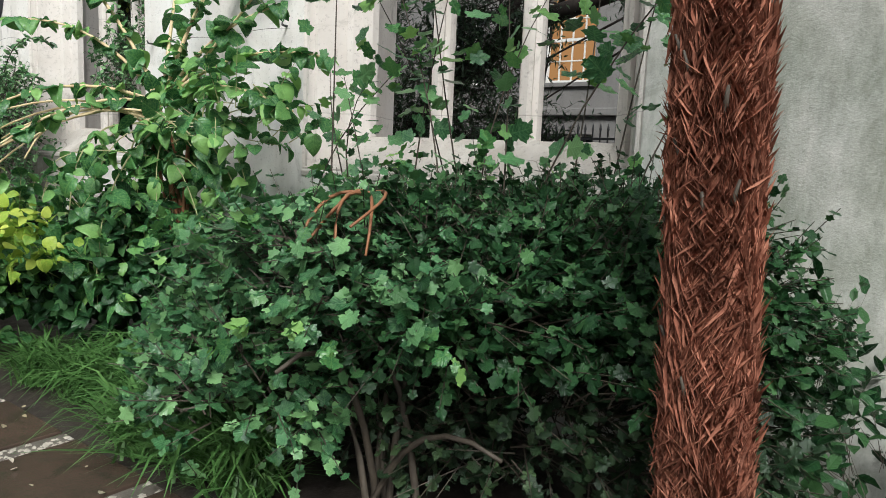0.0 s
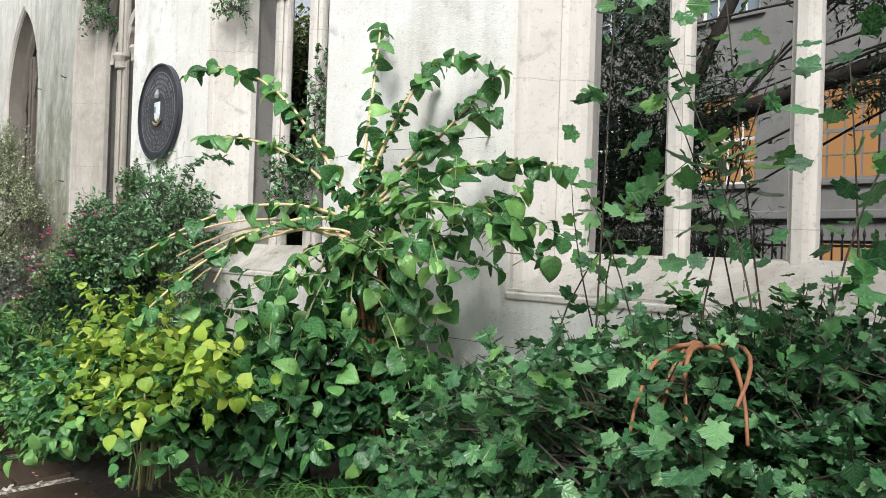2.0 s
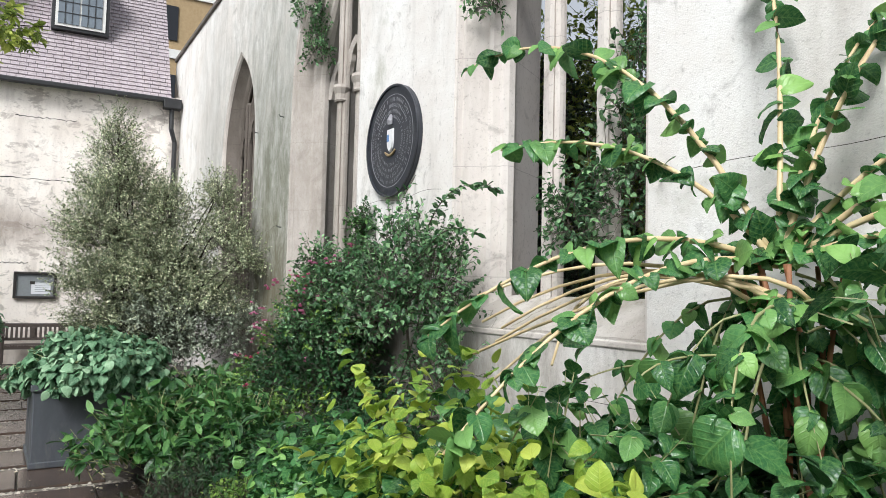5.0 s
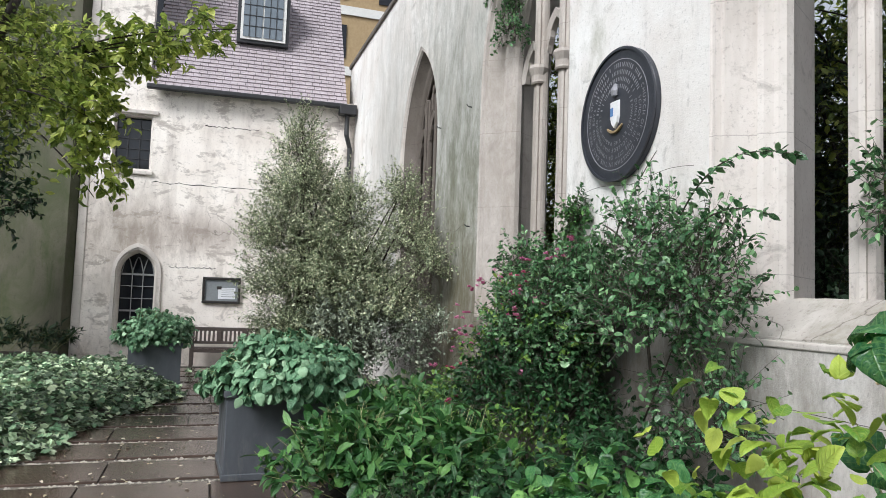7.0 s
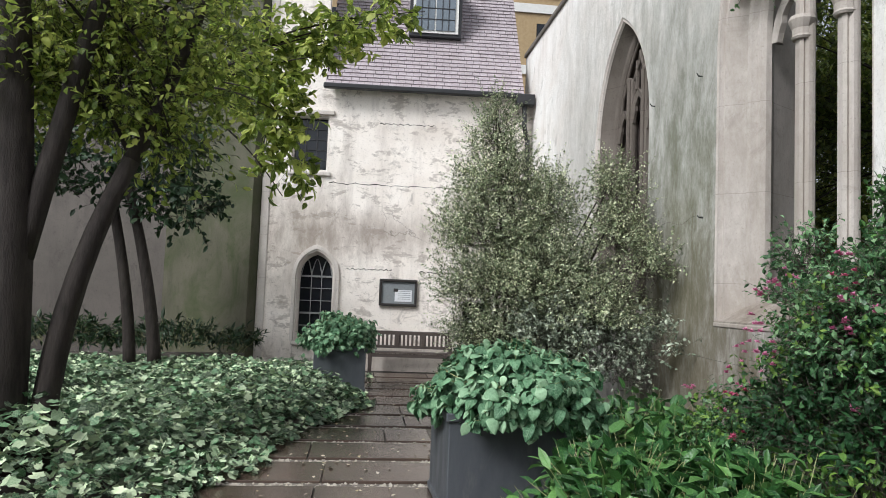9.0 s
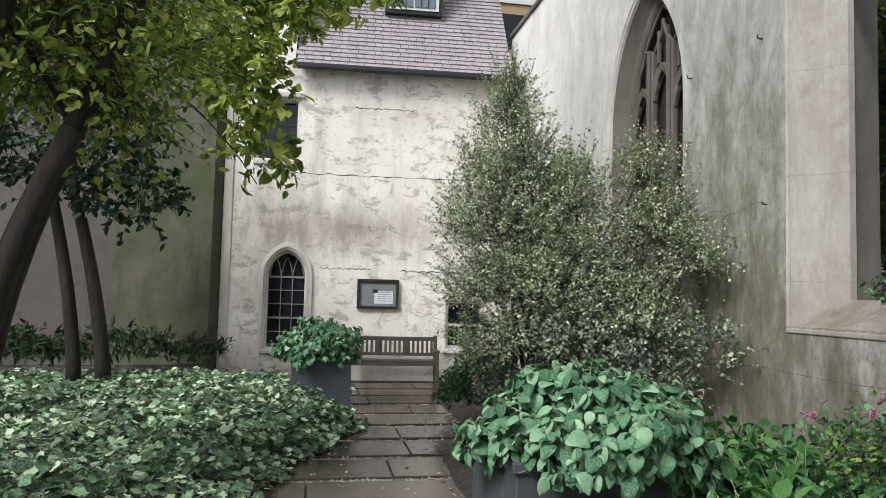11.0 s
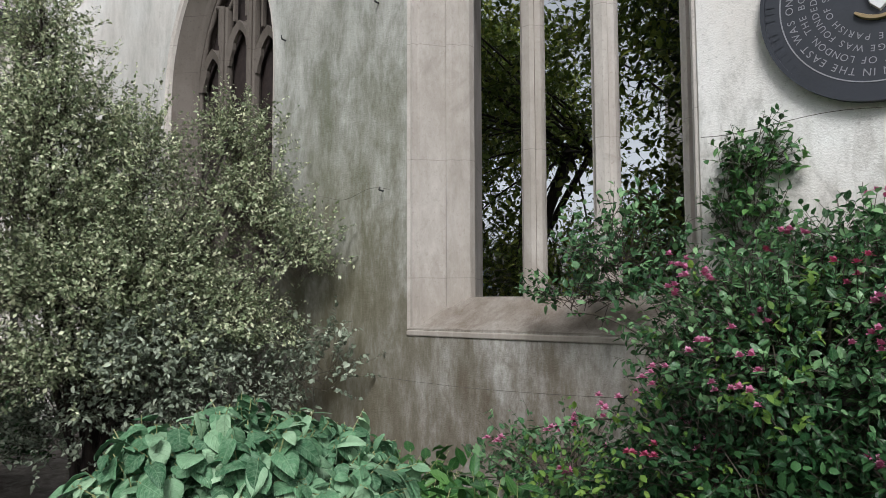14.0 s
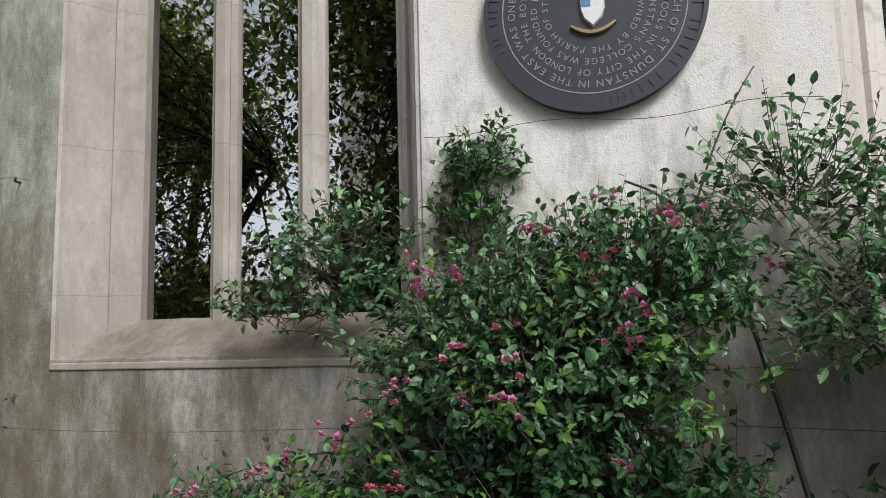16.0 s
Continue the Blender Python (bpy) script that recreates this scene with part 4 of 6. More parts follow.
# ---------------------------------------------------------------- things
def planter(at, w, d, h, label, group):
    p = thing("planter", label, "planter", at, 2.0, group, local=True)
    t = 0.035
    bm = boxed(-w / 2, w / 2, -d / 2, d / 2, 0, h, 0.01)
    top = max(bm.faces, key=lambda f: f.calc_center_median().z * (abs(f.normal.z) > 0.9) + f.calc_area() * 0.01)
    bmesh.ops.inset_region(bm, faces=[top], thickness=t)
    bmesh.ops.translate(bm, verts=top.verts, vec=(0, 0, -0.25))
    part("tub", bm, M_LEAD, p)
    bm = bmesh.new()
    for piece, z0, z1, o in (("rim", h - 0.05, h + 0.012, 0.022), ("plinth", 0.0, 0.06, 0.014)):
        bm = bmesh.new()
        for x0, x1, y0, y1 in ((-w / 2 - o, w / 2 + o, -d / 2 - o, -d / 2 + 0.03), (-w / 2 - o, w / 2 + o, d / 2 - 0.03, d / 2 + o), (-w / 2 - o, -w / 2 + 0.03, -d / 2, d / 2), (w / 2 - 0.03, w / 2 + o, -d / 2, d / 2)):
            box(bm, x0, x1, y0, y1, z0, z1, 0.008)
        part(piece, bm, M_LEAD, p)
    part("soil", boxed(-w / 2 + t + 0.012, w / 2 - t - 0.012, -d / 2 + t + 0.012, d / 2 - t - 0.012, h - 0.24, h - 0.08), M_SOIL, p)
    return p


planter((-2.5, 7.6, 0.0), 0.96, 0.92, 0.76, "square grey lead planter beside the wet path", "lead planters")
planter((-3.95, 14.1, 0.0), 0.84, 0.84, 0.70, "square grey lead planter near the bench", "lead planters")

# bench
bench = thing("bench", "weathered brown slatted garden bench against the house wall", "bench", (-2.56, 17.05, 0), -2.6, local=True)
BW = 0.83
for x in (-BW, BW):
    part("leg", boxed(x - 0.035, x + 0.035, -0.30, -0.23, 0, 0.56, 0.006), M_TEAK, bench)
    bm = boxed(x - 0.035, x + 0.035, -0.03, 0.04, 0, 0.86, 0.006)
    for v in bm.verts:
        if v.co.z > 0.42:
            v.co.y += (v.co.z - 0.42) * 0.18
    part("leg", bm, M_TEAK, bench)
    part("arm", boxed(x - 0.045, x + 0.045, -0.33, 0.05, 0.562, 0.6, 0.01), M_TEAK, bench)
    part("rail", boxed(x - 0.02, x + 0.02, -0.228, -0.032, 0.3, 0.37), M_TEAK, bench)
for i in range(5):
    y = -0.30 + i * 0.062
    part("seat_slat", boxed(-BW + 0.037, BW - 0.037, y, y + 0.05, 0.385, 0.41, 0.005), M_TEAK, bench)
part("rail", boxed(-BW + 0.037, BW - 0.037, -0.29, -0.26, 0.305, 0.38, 0.005), M_TEAK, bench)
part("top_rail", boxed(-BW + 0.037, BW - 0.037, 0.045, 0.085, 0.75, 0.83, 0.008), M_TEAK, bench)
part("lower_rail", boxed(-BW + 0.037, BW - 0.037, 0.005, 0.045, 0.47, 0.53, 0.006), M_TEAK, bench)
for x in (-0.28, 0.28):
    part("back_post", boxed(x - 0.04, x + 0.04, 0.0, 0.06, 0.53, 0.75, 0.006), M_TEAK, bench)
for i in range(18):
    x = -BW + 0.075 + i * (2 * BW - 0.15) / 17
    bm = boxed(x - 0.024, x + 0.024, 0.014, 0.03, 0.53, 0.752, 0.004)
    for v in bm.verts:
        v.co.y += (v.co.z - 0.53) * 0.13
    part("back_slat", bm, M_TEAK, bench)

# notice board
nb = thing("notice_board", "dark framed notice board with a white poster on the wall", "notice board", (-2.84, 17.475, 1.64), -2.6, local=True)
part("backing", boxed(-0.36, 0.36, -0.03, -0.002, -0.24, 0.24), M_BOARD, nb)
for x0, x1, z0, z1 in ((-0.41, 0.41, 0.235, 0.29), (-0.41, 0.41, -0.29, -0.235), (-0.41, -0.355, -0.235, 0.235), (0.355, 0.41, -0.235, 0.235)):
    part("frame", boxed(x0, x1, -0.07, -0.002, z0, z1, 0.008), M_DARKWOOD, nb)
poster = part("poster", boxed(-0.07, 0.3, -0.036, -0.032, -0.19, 0.06), M_PAPER, nb, "white printed sheet with illegible lines")
for i in range(5):
    part("text_line", boxed(0.0 if i else -0.04, 0.27, -0.0385, -0.0365, 0.03 - i * 0.042, 0.038 - i * 0.042), M_BOARD, poster)
part("picture", boxed(-0.1, 0.0, -0.041, -0.037, 0.02, 0.09), M_DARKWOOD, nb, "small dark picture")

# round slate plaque
PLQ = Vector((-0.004, 5.71, 3.19))
PR = 0.55
plaque = thing("plaque", "large round dark slate plaque with ringed lettering and painted shield", "plaque", PLQ, local=True)


def disc(r, d0, d1, n=96, bevel=0.012):
    bm = bmesh.new()
    rows = ((d0, r), (d1 + bevel, r), (d1, r - bevel))
    rings = [[bm.verts.new((d, q * math.cos(2 * math.pi * i / n), q * math.sin(2 * math.pi * i / n))) for i in range(n)] for d, q in rows]
    for r0, r1 in zip(rings, rings[1:]):
        for i in range(n):
            bm.faces.new((r0[i], r0[(i + 1) % n], r1[(i + 1) % n], r1[i]))
    bm.faces.new(rings[-1])
    bm.faces.new(rings[0])
    bmesh.ops.recalc_face_normals(bm, faces=bm.faces)
    return bm


def annulus(r0, r1, d0, d1, n=96):
    bm = bmesh.new()
    prof = ((d1, r0), (d0, r0), (d0, r1), (d1, r1))
    rings = [[bm.verts.new((d, q * math.cos(2 * math.pi * i / n), q * math.sin(2 * math.pi * i / n))) for i in range(n)] for d, q in prof]
    for a in range(4):
        b = (a + 1) % 4
        for i in range(n):
            bm.faces.new((rings[a][i], rings[a][(i + 1) % n], rings[b][(i + 1) % n], rings[b][i]))
    bmesh.ops.recalc_face_normals(bm, faces=bm.faces)
    return bm


part("slab", disc(PR, 0.0, -0.05), M_SLATE, plaque)
part("rim", annulus(PR - 0.018, PR + 0.004, -0.064, -0.048), M_SLATE, plaque)
part("groove_ring", annulus(0.453, 0.459, -0.0525, -0.0495), M_LETTER, plaque)


def glyph(ch, size):
    cu = bpy.data.curves.new("glyph", "FONT")
    cu.body, cu.size, cu.align_x = ch, size, "CENTER"
    tmp = bpy.data.objects.new("glyph", cu)
    scene.collection.objects.link(tmp)
    bpy.context.view_layer.update()
    me = bpy.data.meshes.new_from_object(tmp.evaluated_get(bpy.context.evaluated_depsgraph_get()))
    bpy.data.objects.remove(tmp)
    bpy.data.curves.remove(cu)
    return me


GLYPHS = {}
WIDTH = {"I": 0.34, ".": 0.3, "'": 0.25, " ": 0.42, "W": 1.05, "M": 1.0, "-": 0.5, "L": 0.66, "E": 0.7, "F": 0.66, "S": 0.7, "T": 0.7, "J": 0.55}


def ring_text(text, radius, size, middle, depth, material):
    """Capitals round a circle, read clockwise, tops outward; the text's middle lies at that many degrees from the foot."""
    bm = bmesh.new()
    total = sum(WIDTH.get(c, 0.82) for c in text) * size
    s = -total / 2
    for ch in text:
        w = WIDTH.get(ch, 0.82) * size
        a = (s + w / 2) / radius + radians(middle)
        s += w
        if ch == " ":
            continue
        if ch not in GLYPHS:
            GLYPHS[ch] = glyph(ch, 1.0)
        me = GLYPHS[ch]
        # seen from the garden, y runs to the viewer's left
        th = -math.pi / 2 - a
        rad = Vector((0, -math.cos(th), math.sin(th)))
        tan = Vector((0, -math.sin(th), -math.cos(th)))
        vs = []
        for v in me.vertices:
            p = rad * (radius + v.co.y * size) + tan * (v.co.x * size)
            vs.append(bm.verts.new((depth, p.y, p.z)))
        for f in me.polygons:
            try:
                bm.faces.new([vs[i] for i in f.vertices])
            except ValueError:
                pass
    return bm


def ring_bars(radius, size, a0, a1, depth):
    """Writing too worn to read: short upright bars along a ring."""
    bm = bmesh.new()
    rg = random.Random(int(radius * 1000))
    a = a0
    while a < a1:
        w = size * rg.uniform(0.25, 0.6) / radius
        if rg.random() > 0.14:
            q = []
            for r, t in ((radius, a), (radius + size * 0.7, a), (radius + size * 0.7, a + w * 0.55), (radius, a + w * 0.55)):
                th = -math.pi / 2 - t
                q.append(bm.verts.new((depth, -math.cos(th) * r, math.sin(th) * r)))
            bm.faces.new(q)
        a += w + size * 0.12 / radius
    return bm


FACE = -0.0535
for text, r, size, mid in (("CHURCH OF ST. DUNSTAN IN THE EAST WAS ONE OF", 0.392, 0.053, 2), ("SCHOOLS IN THE CITY OF LONDON. THE BOYS", 0.335, 0.048, 4),
                           ("DUNSTAN'S COLLEGE WAS FOUNDED", 0.278, 0.046, -4), ("OWNED BY THE PARISH OF ST", 0.222, 0.045, 2)):
    tagged(part("lettering", ring_text(text, r, size, mid, FACE, M_LETTER), M_LETTER, plaque), kind="stuff")
    half = sum(WIDTH.get(c, 0.82) for c in text) * size / 2 / r
    tagged(part("worn_lettering", ring_bars(r, size, radians(mid) + half + 0.12, radians(mid) - half - 0.12 + 2 * math.pi, FACE), M_LETTER, plaque), kind="stuff")
tagged(part("worn_lettering", ring_bars(0.482, 0.08, 0, 2 * math.pi - 0.05, FACE), M_SLATE, plaque, "raised worn letters round the border"), kind="stuff")
bm = bmesh.new()
sh = [(-0.055, 0.11), (0.055, 0.11), (0.055, -0.02), (0.04, -0.07), (0.0, -0.11), (-0.04, -0.07), (-0.055, -0.02)]
f0 = [bm.verts.new((-0.07, y, z)) for y, z in sh]
b0 = [bm.verts.new((-0.05, y * 1.1, z * 1.06)) for y, z in sh]
bm.faces.new(f0)
for i in range(len(sh)):
    bm.faces.new((f0[i], f0[(i + 1) % len(sh)], b0[(i + 1) % len(sh)], b0[i]))
bmesh.ops.recalc_face_normals(bm, faces=bm.faces)
part("shield", bm, M_SHIELD, plaque, "white enamelled shield")
part("quarter", boxed(-0.0735, -0.0715, 0.008, 0.05, -0.01, 0.06), M_BLUE, plaque, "blue painted quarter")
bm = bmesh.new()
tube(bm, curve_pts((-0.06, -0.11, -0.10), (-0.06, 0.0, -0.19), (-0.06, 0.11, -0.10), 10), [0.008, 0.012, 0.014, 0.014, 0.014, 0.014, 0.014, 0.014, 0.012, 0.008], 5)
part("ribbon", bm, M_GOLD, plaque, "gilded ribbon below the shield")
bm = bmesh.new()
tube(bm, [(-0.06, 0, 0.16), (-0.065, 0, 0.2), (-0.06, 0.0, 0.26)], [0.03, 0.035, 0.012], 6)
part("crest", bm, M_LETTER, plaque)

# ---------------------------------------------------------------- the street beyond the wall
town = thing("town_house", "grey rendered town house across the street with sash windows, some lit", "house", (9.4, 2.0, 0))
HOLES = []
SASHES = []
for i, y in enumerate((-7.0, -4.2, -1.35, 1.35, 3.3, 5.9, 8.6)):
    for z0, z1, hw in ((3.1, 4.75, 0.55), (6.2, 7.8, 0.55), (0.75, 2.1, 0.6)):
        HOLES.append([(0.0, rect_loop(y - hw, y + hw, z0, z1)), (0.25, rect_loop(y - hw, y + hw, z0, z1))])
        SASHES.append((y, hw, z0, z1, i))
part("wall", pierced_wall([(-9.5, -0.2), (11.0, -0.2), (11.0, 11.0), (-9.5, 11.0)], HOLES, 0.25, lambda a, d, z: (9.4 + d, a, z)), M_FACADE, town)
part("cornice", boxed(9.3, 9.398, -9.5, 11.0, 2.45, 2.6, 0.02), M_FACADE, town, "plain string course above the ground floor")
part("roof", boxed(9.3, 16.0, -9.6, 11.1, 11.0, 11.3), M_ROOF, town)
for y, hw, z0, z1, i in SASHES:
    lit = (z0 == 3.1 and i in (3, 4, 2)) or (z0 == 0.75 and i == 3)
    win = part("window", boxed(9.33, 9.398, y - hw - 0.1, y + hw + 0.1, z0 - 0.09, z0 - 0.005, 0.01), M_FACADE, town)
    part("pane", boxed(9.53, 9.54, y - hw, y + hw, z0, z1), M_LIT if lit else (M_PALEGLASS if z0 > 6 else M_GLASS), win, "lamp-lit pane" if lit else "")
    bars = bmesh.new()
    for k in range(5):
        u = y - hw + 0.02 + (2 * hw - 0.04) * k / 4
        box(bars, 9.49, 9.526, u - (0.035 if k in (0, 4) else 0.011), u + (0.035 if k in (0, 4) else 0.011), z0, z1)
    for k in range(5):
        z = z0 + 0.02 + (z1 - z0 - 0.04) * k / 4
        box(bars, 9.487, 9.524, y - hw, y + hw, z - (0.03 if k in (0, 2, 4) else 0.011), z + (0.03 if k in (0, 2, 4) else 0.011))
    part("sash", bars, M_WHITE if i != 3 else M_FACADE, win)
rails = thing("railings", "black iron spear-topped railings along the street", "railings", (7.9, 1.5, 0))
part("rail", boxed(7.885, 7.915, -6.0, 9.0, 1.95, 1.99), M_BLACK, rails)
part("rail", boxed(7.885, 7.915, -6.0, 9.0, 1.0, 1.04), M_BLACK, rails)
part("plinth", boxed(7.75, 8.05, -6.0, 9.0, -0.12, 0.95, 0.02), M_GREYWALL, rails)
bar_bm = boxed(-0.011, 0.011, -0.011, 0.011, 0.95, 2.1)
tube(bar_bm, [(0, 0, 2.08), (0, 0, 2.13), (0, 0, 2.23)], [0.012, 0.026, 0.003], 4)
bar = part("bar", bar_bm, M_BLACK, rails)
bar.location = (7.9, -6.0, 0)
for k in range(1, 107):
    b = new("bar", bar.data)
    under(b, rails)
    b.location = (7.9, -6.0 + 0.14 * k, 0)

far = thing("brick_building", "yellow brick building with pale bands rising behind the roof", "building", (-2, 40, 0))
part("wall", boxed(-14, 14, 40, 48, -0.1, 21), M_BRICK, far)
for z in (14.0, 17.5):
    part("band", boxed(-14.05, 14.05, 39.9, 39.995, z, z + 0.5), M_WHITE, far)
for x in range(-12, 13, 3):
    for z in (11.2, 15.0, 18.4):
        part("window", boxed(x - 0.6, x + 0.6, 39.93, 39.99, z, z + 1.9), M_GLASS, far)
east = thing("brick_building", "pale brick offices far beyond the street trees", "building", (30, 22, 0))
part("wall", boxed(30, 40, -30, 60, -0.1, 4.6), M_FACADE, east)
for y in range(-28, 60, 4):
    for z in (1.5,):
        part("window", boxed(29.93, 29.99, y - 0.9, y + 0.9, z, z + 2.0), M_PALEGLASS, east)

# ---------------------------------------------------------------- plants
def stems_part(parent, name, rows, material, label="", sides=6):
    """rows: (points, radius at the foot, radius at the tip)."""
    for pts, r0, r1 in rows:
        n = len(pts)
        smooth(part(name, tube(bmesh.new(), pts, [r0 + (r1 - r0) * i / (n - 1) for i in range(n)], sides), material, parent, label))


def leaves_along(rng, lines, step, size, template, material, parent, name="leaves", droop=0.35, spread=1.0, label="", stalk=0.0):
    """Leaves set in turn on both sides of given stems."""
    P, D, N = [], [], []
    for pts in lines:
        pts = np.array([tuple(p) for p in pts])
        seg = np.linalg.norm(np.diff(pts, axis=0), axis=1)
        L = np.concatenate([[0], np.cumsum(seg)])
        k = max(2, int(L[-1] / step))
        for i in range(k):
            s = min(max((i + 0.6 + rng.normal() * 0.4) / k, 0.02), 0.99) * L[-1]
            j = min(np.searchsorted(L, s) - 1, len(seg) - 1)
            j = max(j, 0)
            f = (s - L[j]) / max(seg[j], 1e-6)
            p = pts[j] * (1 - f) + pts[j + 1] * f
            d = (pts[j + 1] - pts[j]) / max(seg[j], 1e-6)
            side = np.cross(d, [0.1, 0.05, 1.0])
            side /= max(np.linalg.norm(side), 1e-6)
            for sg in (1, -1):
                if rng.random() < 0.22:
                    continue
                P.append(p + (side * sg + rng.normal(size=3) * 0.6) * stalk * rng.random())
                D.append(side * sg * spread + d * 0.4 + rng.normal(size=3) * 0.5 - np.array([0, 0, droop]))
                N.append(np.array([-0.35, -0.1, 0.9]) + rng.normal(size=3) * 0.55)
    P, D, N = np.array(P), np.array(D), np.array(N)
    S = size * (0.45 + 0.85 * rng.random(len(P)))
    return tagged(under(new(name, leaves_mesh(name, P, D, N, S, template, material)), parent), label)


def shoots(rng, root, n, spread, rise, bow=0.3):
    """Bowed shoots from about a root point."""
    out = []
    for _ in range(n):
        a = rng.uniform(0, 2 * math.pi)
        r = spread * rng.uniform(0.3, 1.0)
        z = rise * rng.uniform(0.6, 1.0)
        p0 = Vector(root) + Vector((rng.normal() * 0.06, rng.normal() * 0.06, 0))
        p2 = p0 + Vector((math.cos(a) * r, math.sin(a) * r, z))
        p1 = p0 + Vector((math.cos(a) * r * 0.3, math.sin(a) * r * 0.3, z * (1 + bow)))
        out.append(curve_pts(p0, p1, p2, 8))
    return out


# vine-leaved shrub in the foreground
g = np.random.default_rng(21)
sh = thing("shrub", "dense dark green shrub with large lobed leaves beside the path", "shrub", (-1.35, -1.6, 0.0))
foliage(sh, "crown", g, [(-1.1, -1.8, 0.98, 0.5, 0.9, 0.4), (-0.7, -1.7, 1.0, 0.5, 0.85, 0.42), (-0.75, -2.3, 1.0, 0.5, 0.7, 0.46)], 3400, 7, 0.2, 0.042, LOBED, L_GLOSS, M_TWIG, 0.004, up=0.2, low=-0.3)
# inner leaves take a darker green to paint the shade inside the shrub
foliage(sh, "shaded_leaves", g, [(-0.75, -2.0, 0.55, 0.5, 1.0, 0.5), (-0.9, -1.3, 0.5, 0.45, 0.6, 0.45)], 1500, 6, 0.2, 0.042, LOBED, L_DARK, M_TWIG, 0.004, up=0.2, low=-0.6, label="inner leaves in a green darkened for shade")
foliage(sh, "lobed_leaves", g, [(-1.45, -1.0, 0.6, 0.42, 0.55, 0.45), (-1.2, -0.8, 0.75, 0.42, 0.45, 0.36), (-1.4, -1.45, 1.1, 0.42, 0.7, 0.28)], 820, 6, 0.2, 0.055, LOBED, L_LOBED, M_TWIG, 0.004, up=0.3)
foliage(sh, "tip_leaves", g, [(-1.4, -1.3, 1.0, 0.55, 0.9, 0.4), (-0.7, -1.6, 1.1, 0.5, 0.9, 0.45)], 80, 5, 0.14, 0.055, LOBED, L_CLIMB, hollow=0.95, label="light green young leaves")
lines = [curve_pts((-0.8 + g.normal() * 0.2, y, 0.9), (-0.8 + g.normal() * 0.2, y, 1.6), (-0.75 + g.normal() * 0.3, y + g.normal() * 0.4 + 0.1, z), 8) for y, z in zip(np.linspace(-2.3, -0.5, 15), 1.95 + 1.05 * g.random(15))]
stems_part(sh, "stem", [(l, 0.006, 0.002) for l in lines] + [(l, 0.018, 0.008) for l in shoots(g, (-1.3, -1.6, 0), 9, 0.7, 0.9)], M_TWIG)
leaves_along(g, lines, 0.12, 0.085, LOBED, L_LOBED, sh, "upper_leaves", 0.1, stalk=0.12)
leaves_along(g, [l[4:] for l in lines], 0.14, 0.085, LOBED, L_CLIMB, sh, "young_leaves", 0.0, stalk=0.12, label="fresh light green young leaves")
lines = [curve_pts((-1.45, -1.56, 1.44), (-1.66 + 0.06 * k, -1.58 + 0.14 * math.sin(k * 2.2), 1.5), (-1.72 + 0.05 * math.cos(k * 3), -1.64 + 0.15 * math.sin(k * 2.2), 1.18 + 0.035 * k), 8) for k in range(6)]
stems_part(sh, "dead_stem", [(l, 0.008, 0.005) for l in lines], M_ORANGESTEM, "bare rust-coloured dead stems")

# palm
palm = thing("palm_tree", "palm trunk wrapped in shaggy red-brown fibre", "palm tree", (-1.52, -2.88, 0))
PALM = [(z, -1.52 + 0.03 * (1.6 - z), -2.88 - 0.04 * (1.6 - z)) for z in (0.0, 0.4, 0.8, 1.2, 1.6, 2.0, 2.4, 2.8, 3.2, 3.8)]
smooth(part("trunk", tube(bmesh.new(), [(x, y, z) for z, x, y in PALM], [0.115, 0.098, 0.090, 0.088, 0.092, 0.094, 0.096, 0.1, 0.1, 0.1], 18), M_PALMCORE, palm))
n = 120000
a, z = g.uniform(0, 2 * math.pi, n), g.uniform(0.02, 3.6, n)
rr = 0.088 + 0.016 * g.random(n)
P = np.c_[-1.52 + 0.03 * (1.6 - z) + rr * np.cos(a), -2.88 - 0.04 * (1.6 - z) + rr * np.sin(a), z]
out = np.c_[np.cos(a), np.sin(a), np.zeros(n)]
sway = 0.22 * np.sin(z * 7 + a * 2) + g.normal(size=n) * 0.35
D = np.c_[-np.sin(a) * sway, np.cos(a) * sway, -np.ones(n) * g.choice([1, 1, -0.6], n)] + out * (0.02 + 0.18 * g.random((n, 1)) ** 5)
under(new("fibre", leaves_mesh("fibre", P, D, out + 0.3 * g.normal(size=(n, 3)), 0.05 + 0.1 * g.random(n), ([(0, -0.006, 0), (0, 0.006, 0), (0.5, 0.014, 0.05), (1, -0.025, 0.0)], [(0, 1, 2), (1, 3, 2)]), L_FIBRE)), palm)
spk = []
for k in range(40):
    aa, zz = g.uniform(0, 6.28), g.uniform(0.1, 3.5)
    d = Vector((math.cos(aa), math.sin(aa), 0.0))
    p = Vector((-1.52 + 0.03 * (1.6 - zz), -2.88 - 0.04 * (1.6 - zz), zz)) + d * 0.09
    spk.append(([p, p + d * 0.02 + Vector((0, 0, 0.03)), p + d * 0.045 + Vector((0, 0, 0.08))], 0.011, 0.004))
stems_part(palm, "leaf_base", spk, M_TWIG, "stubs of cut leaf stalks", 4)
lines = [curve_pts((-1.52, -2.88, 3.7), (-1.52 + 0.7 * math.cos(q), -2.88 + 0.7 * math.sin(q), 4.6), (-1.52 + 1.3 * math.cos(q), -2.88 + 1.3 * math.sin(q), 4.3), 8) for q in np.linspace(0, 6, 14)]
stems_part(palm, "leaf_stalk", [(l, 0.012, 0.006) for l in lines], M_GREENSTEM)
P, D, N = [], [], []
for l in lines:
    e, d = np.array(l[-1]), unit(np.array(l[-1]) - np.array(l[-3]))
    for q in np.linspace(-1.6, 1.6, 17):
        s = unit(np.cross(d, [0, 0, 1]))
        P.append(e)
        D.append(d * math.cos(q) + s * math.sin(q) - np.array([0, 0, 0.3]))
        N.append([0, 0, 1.0])
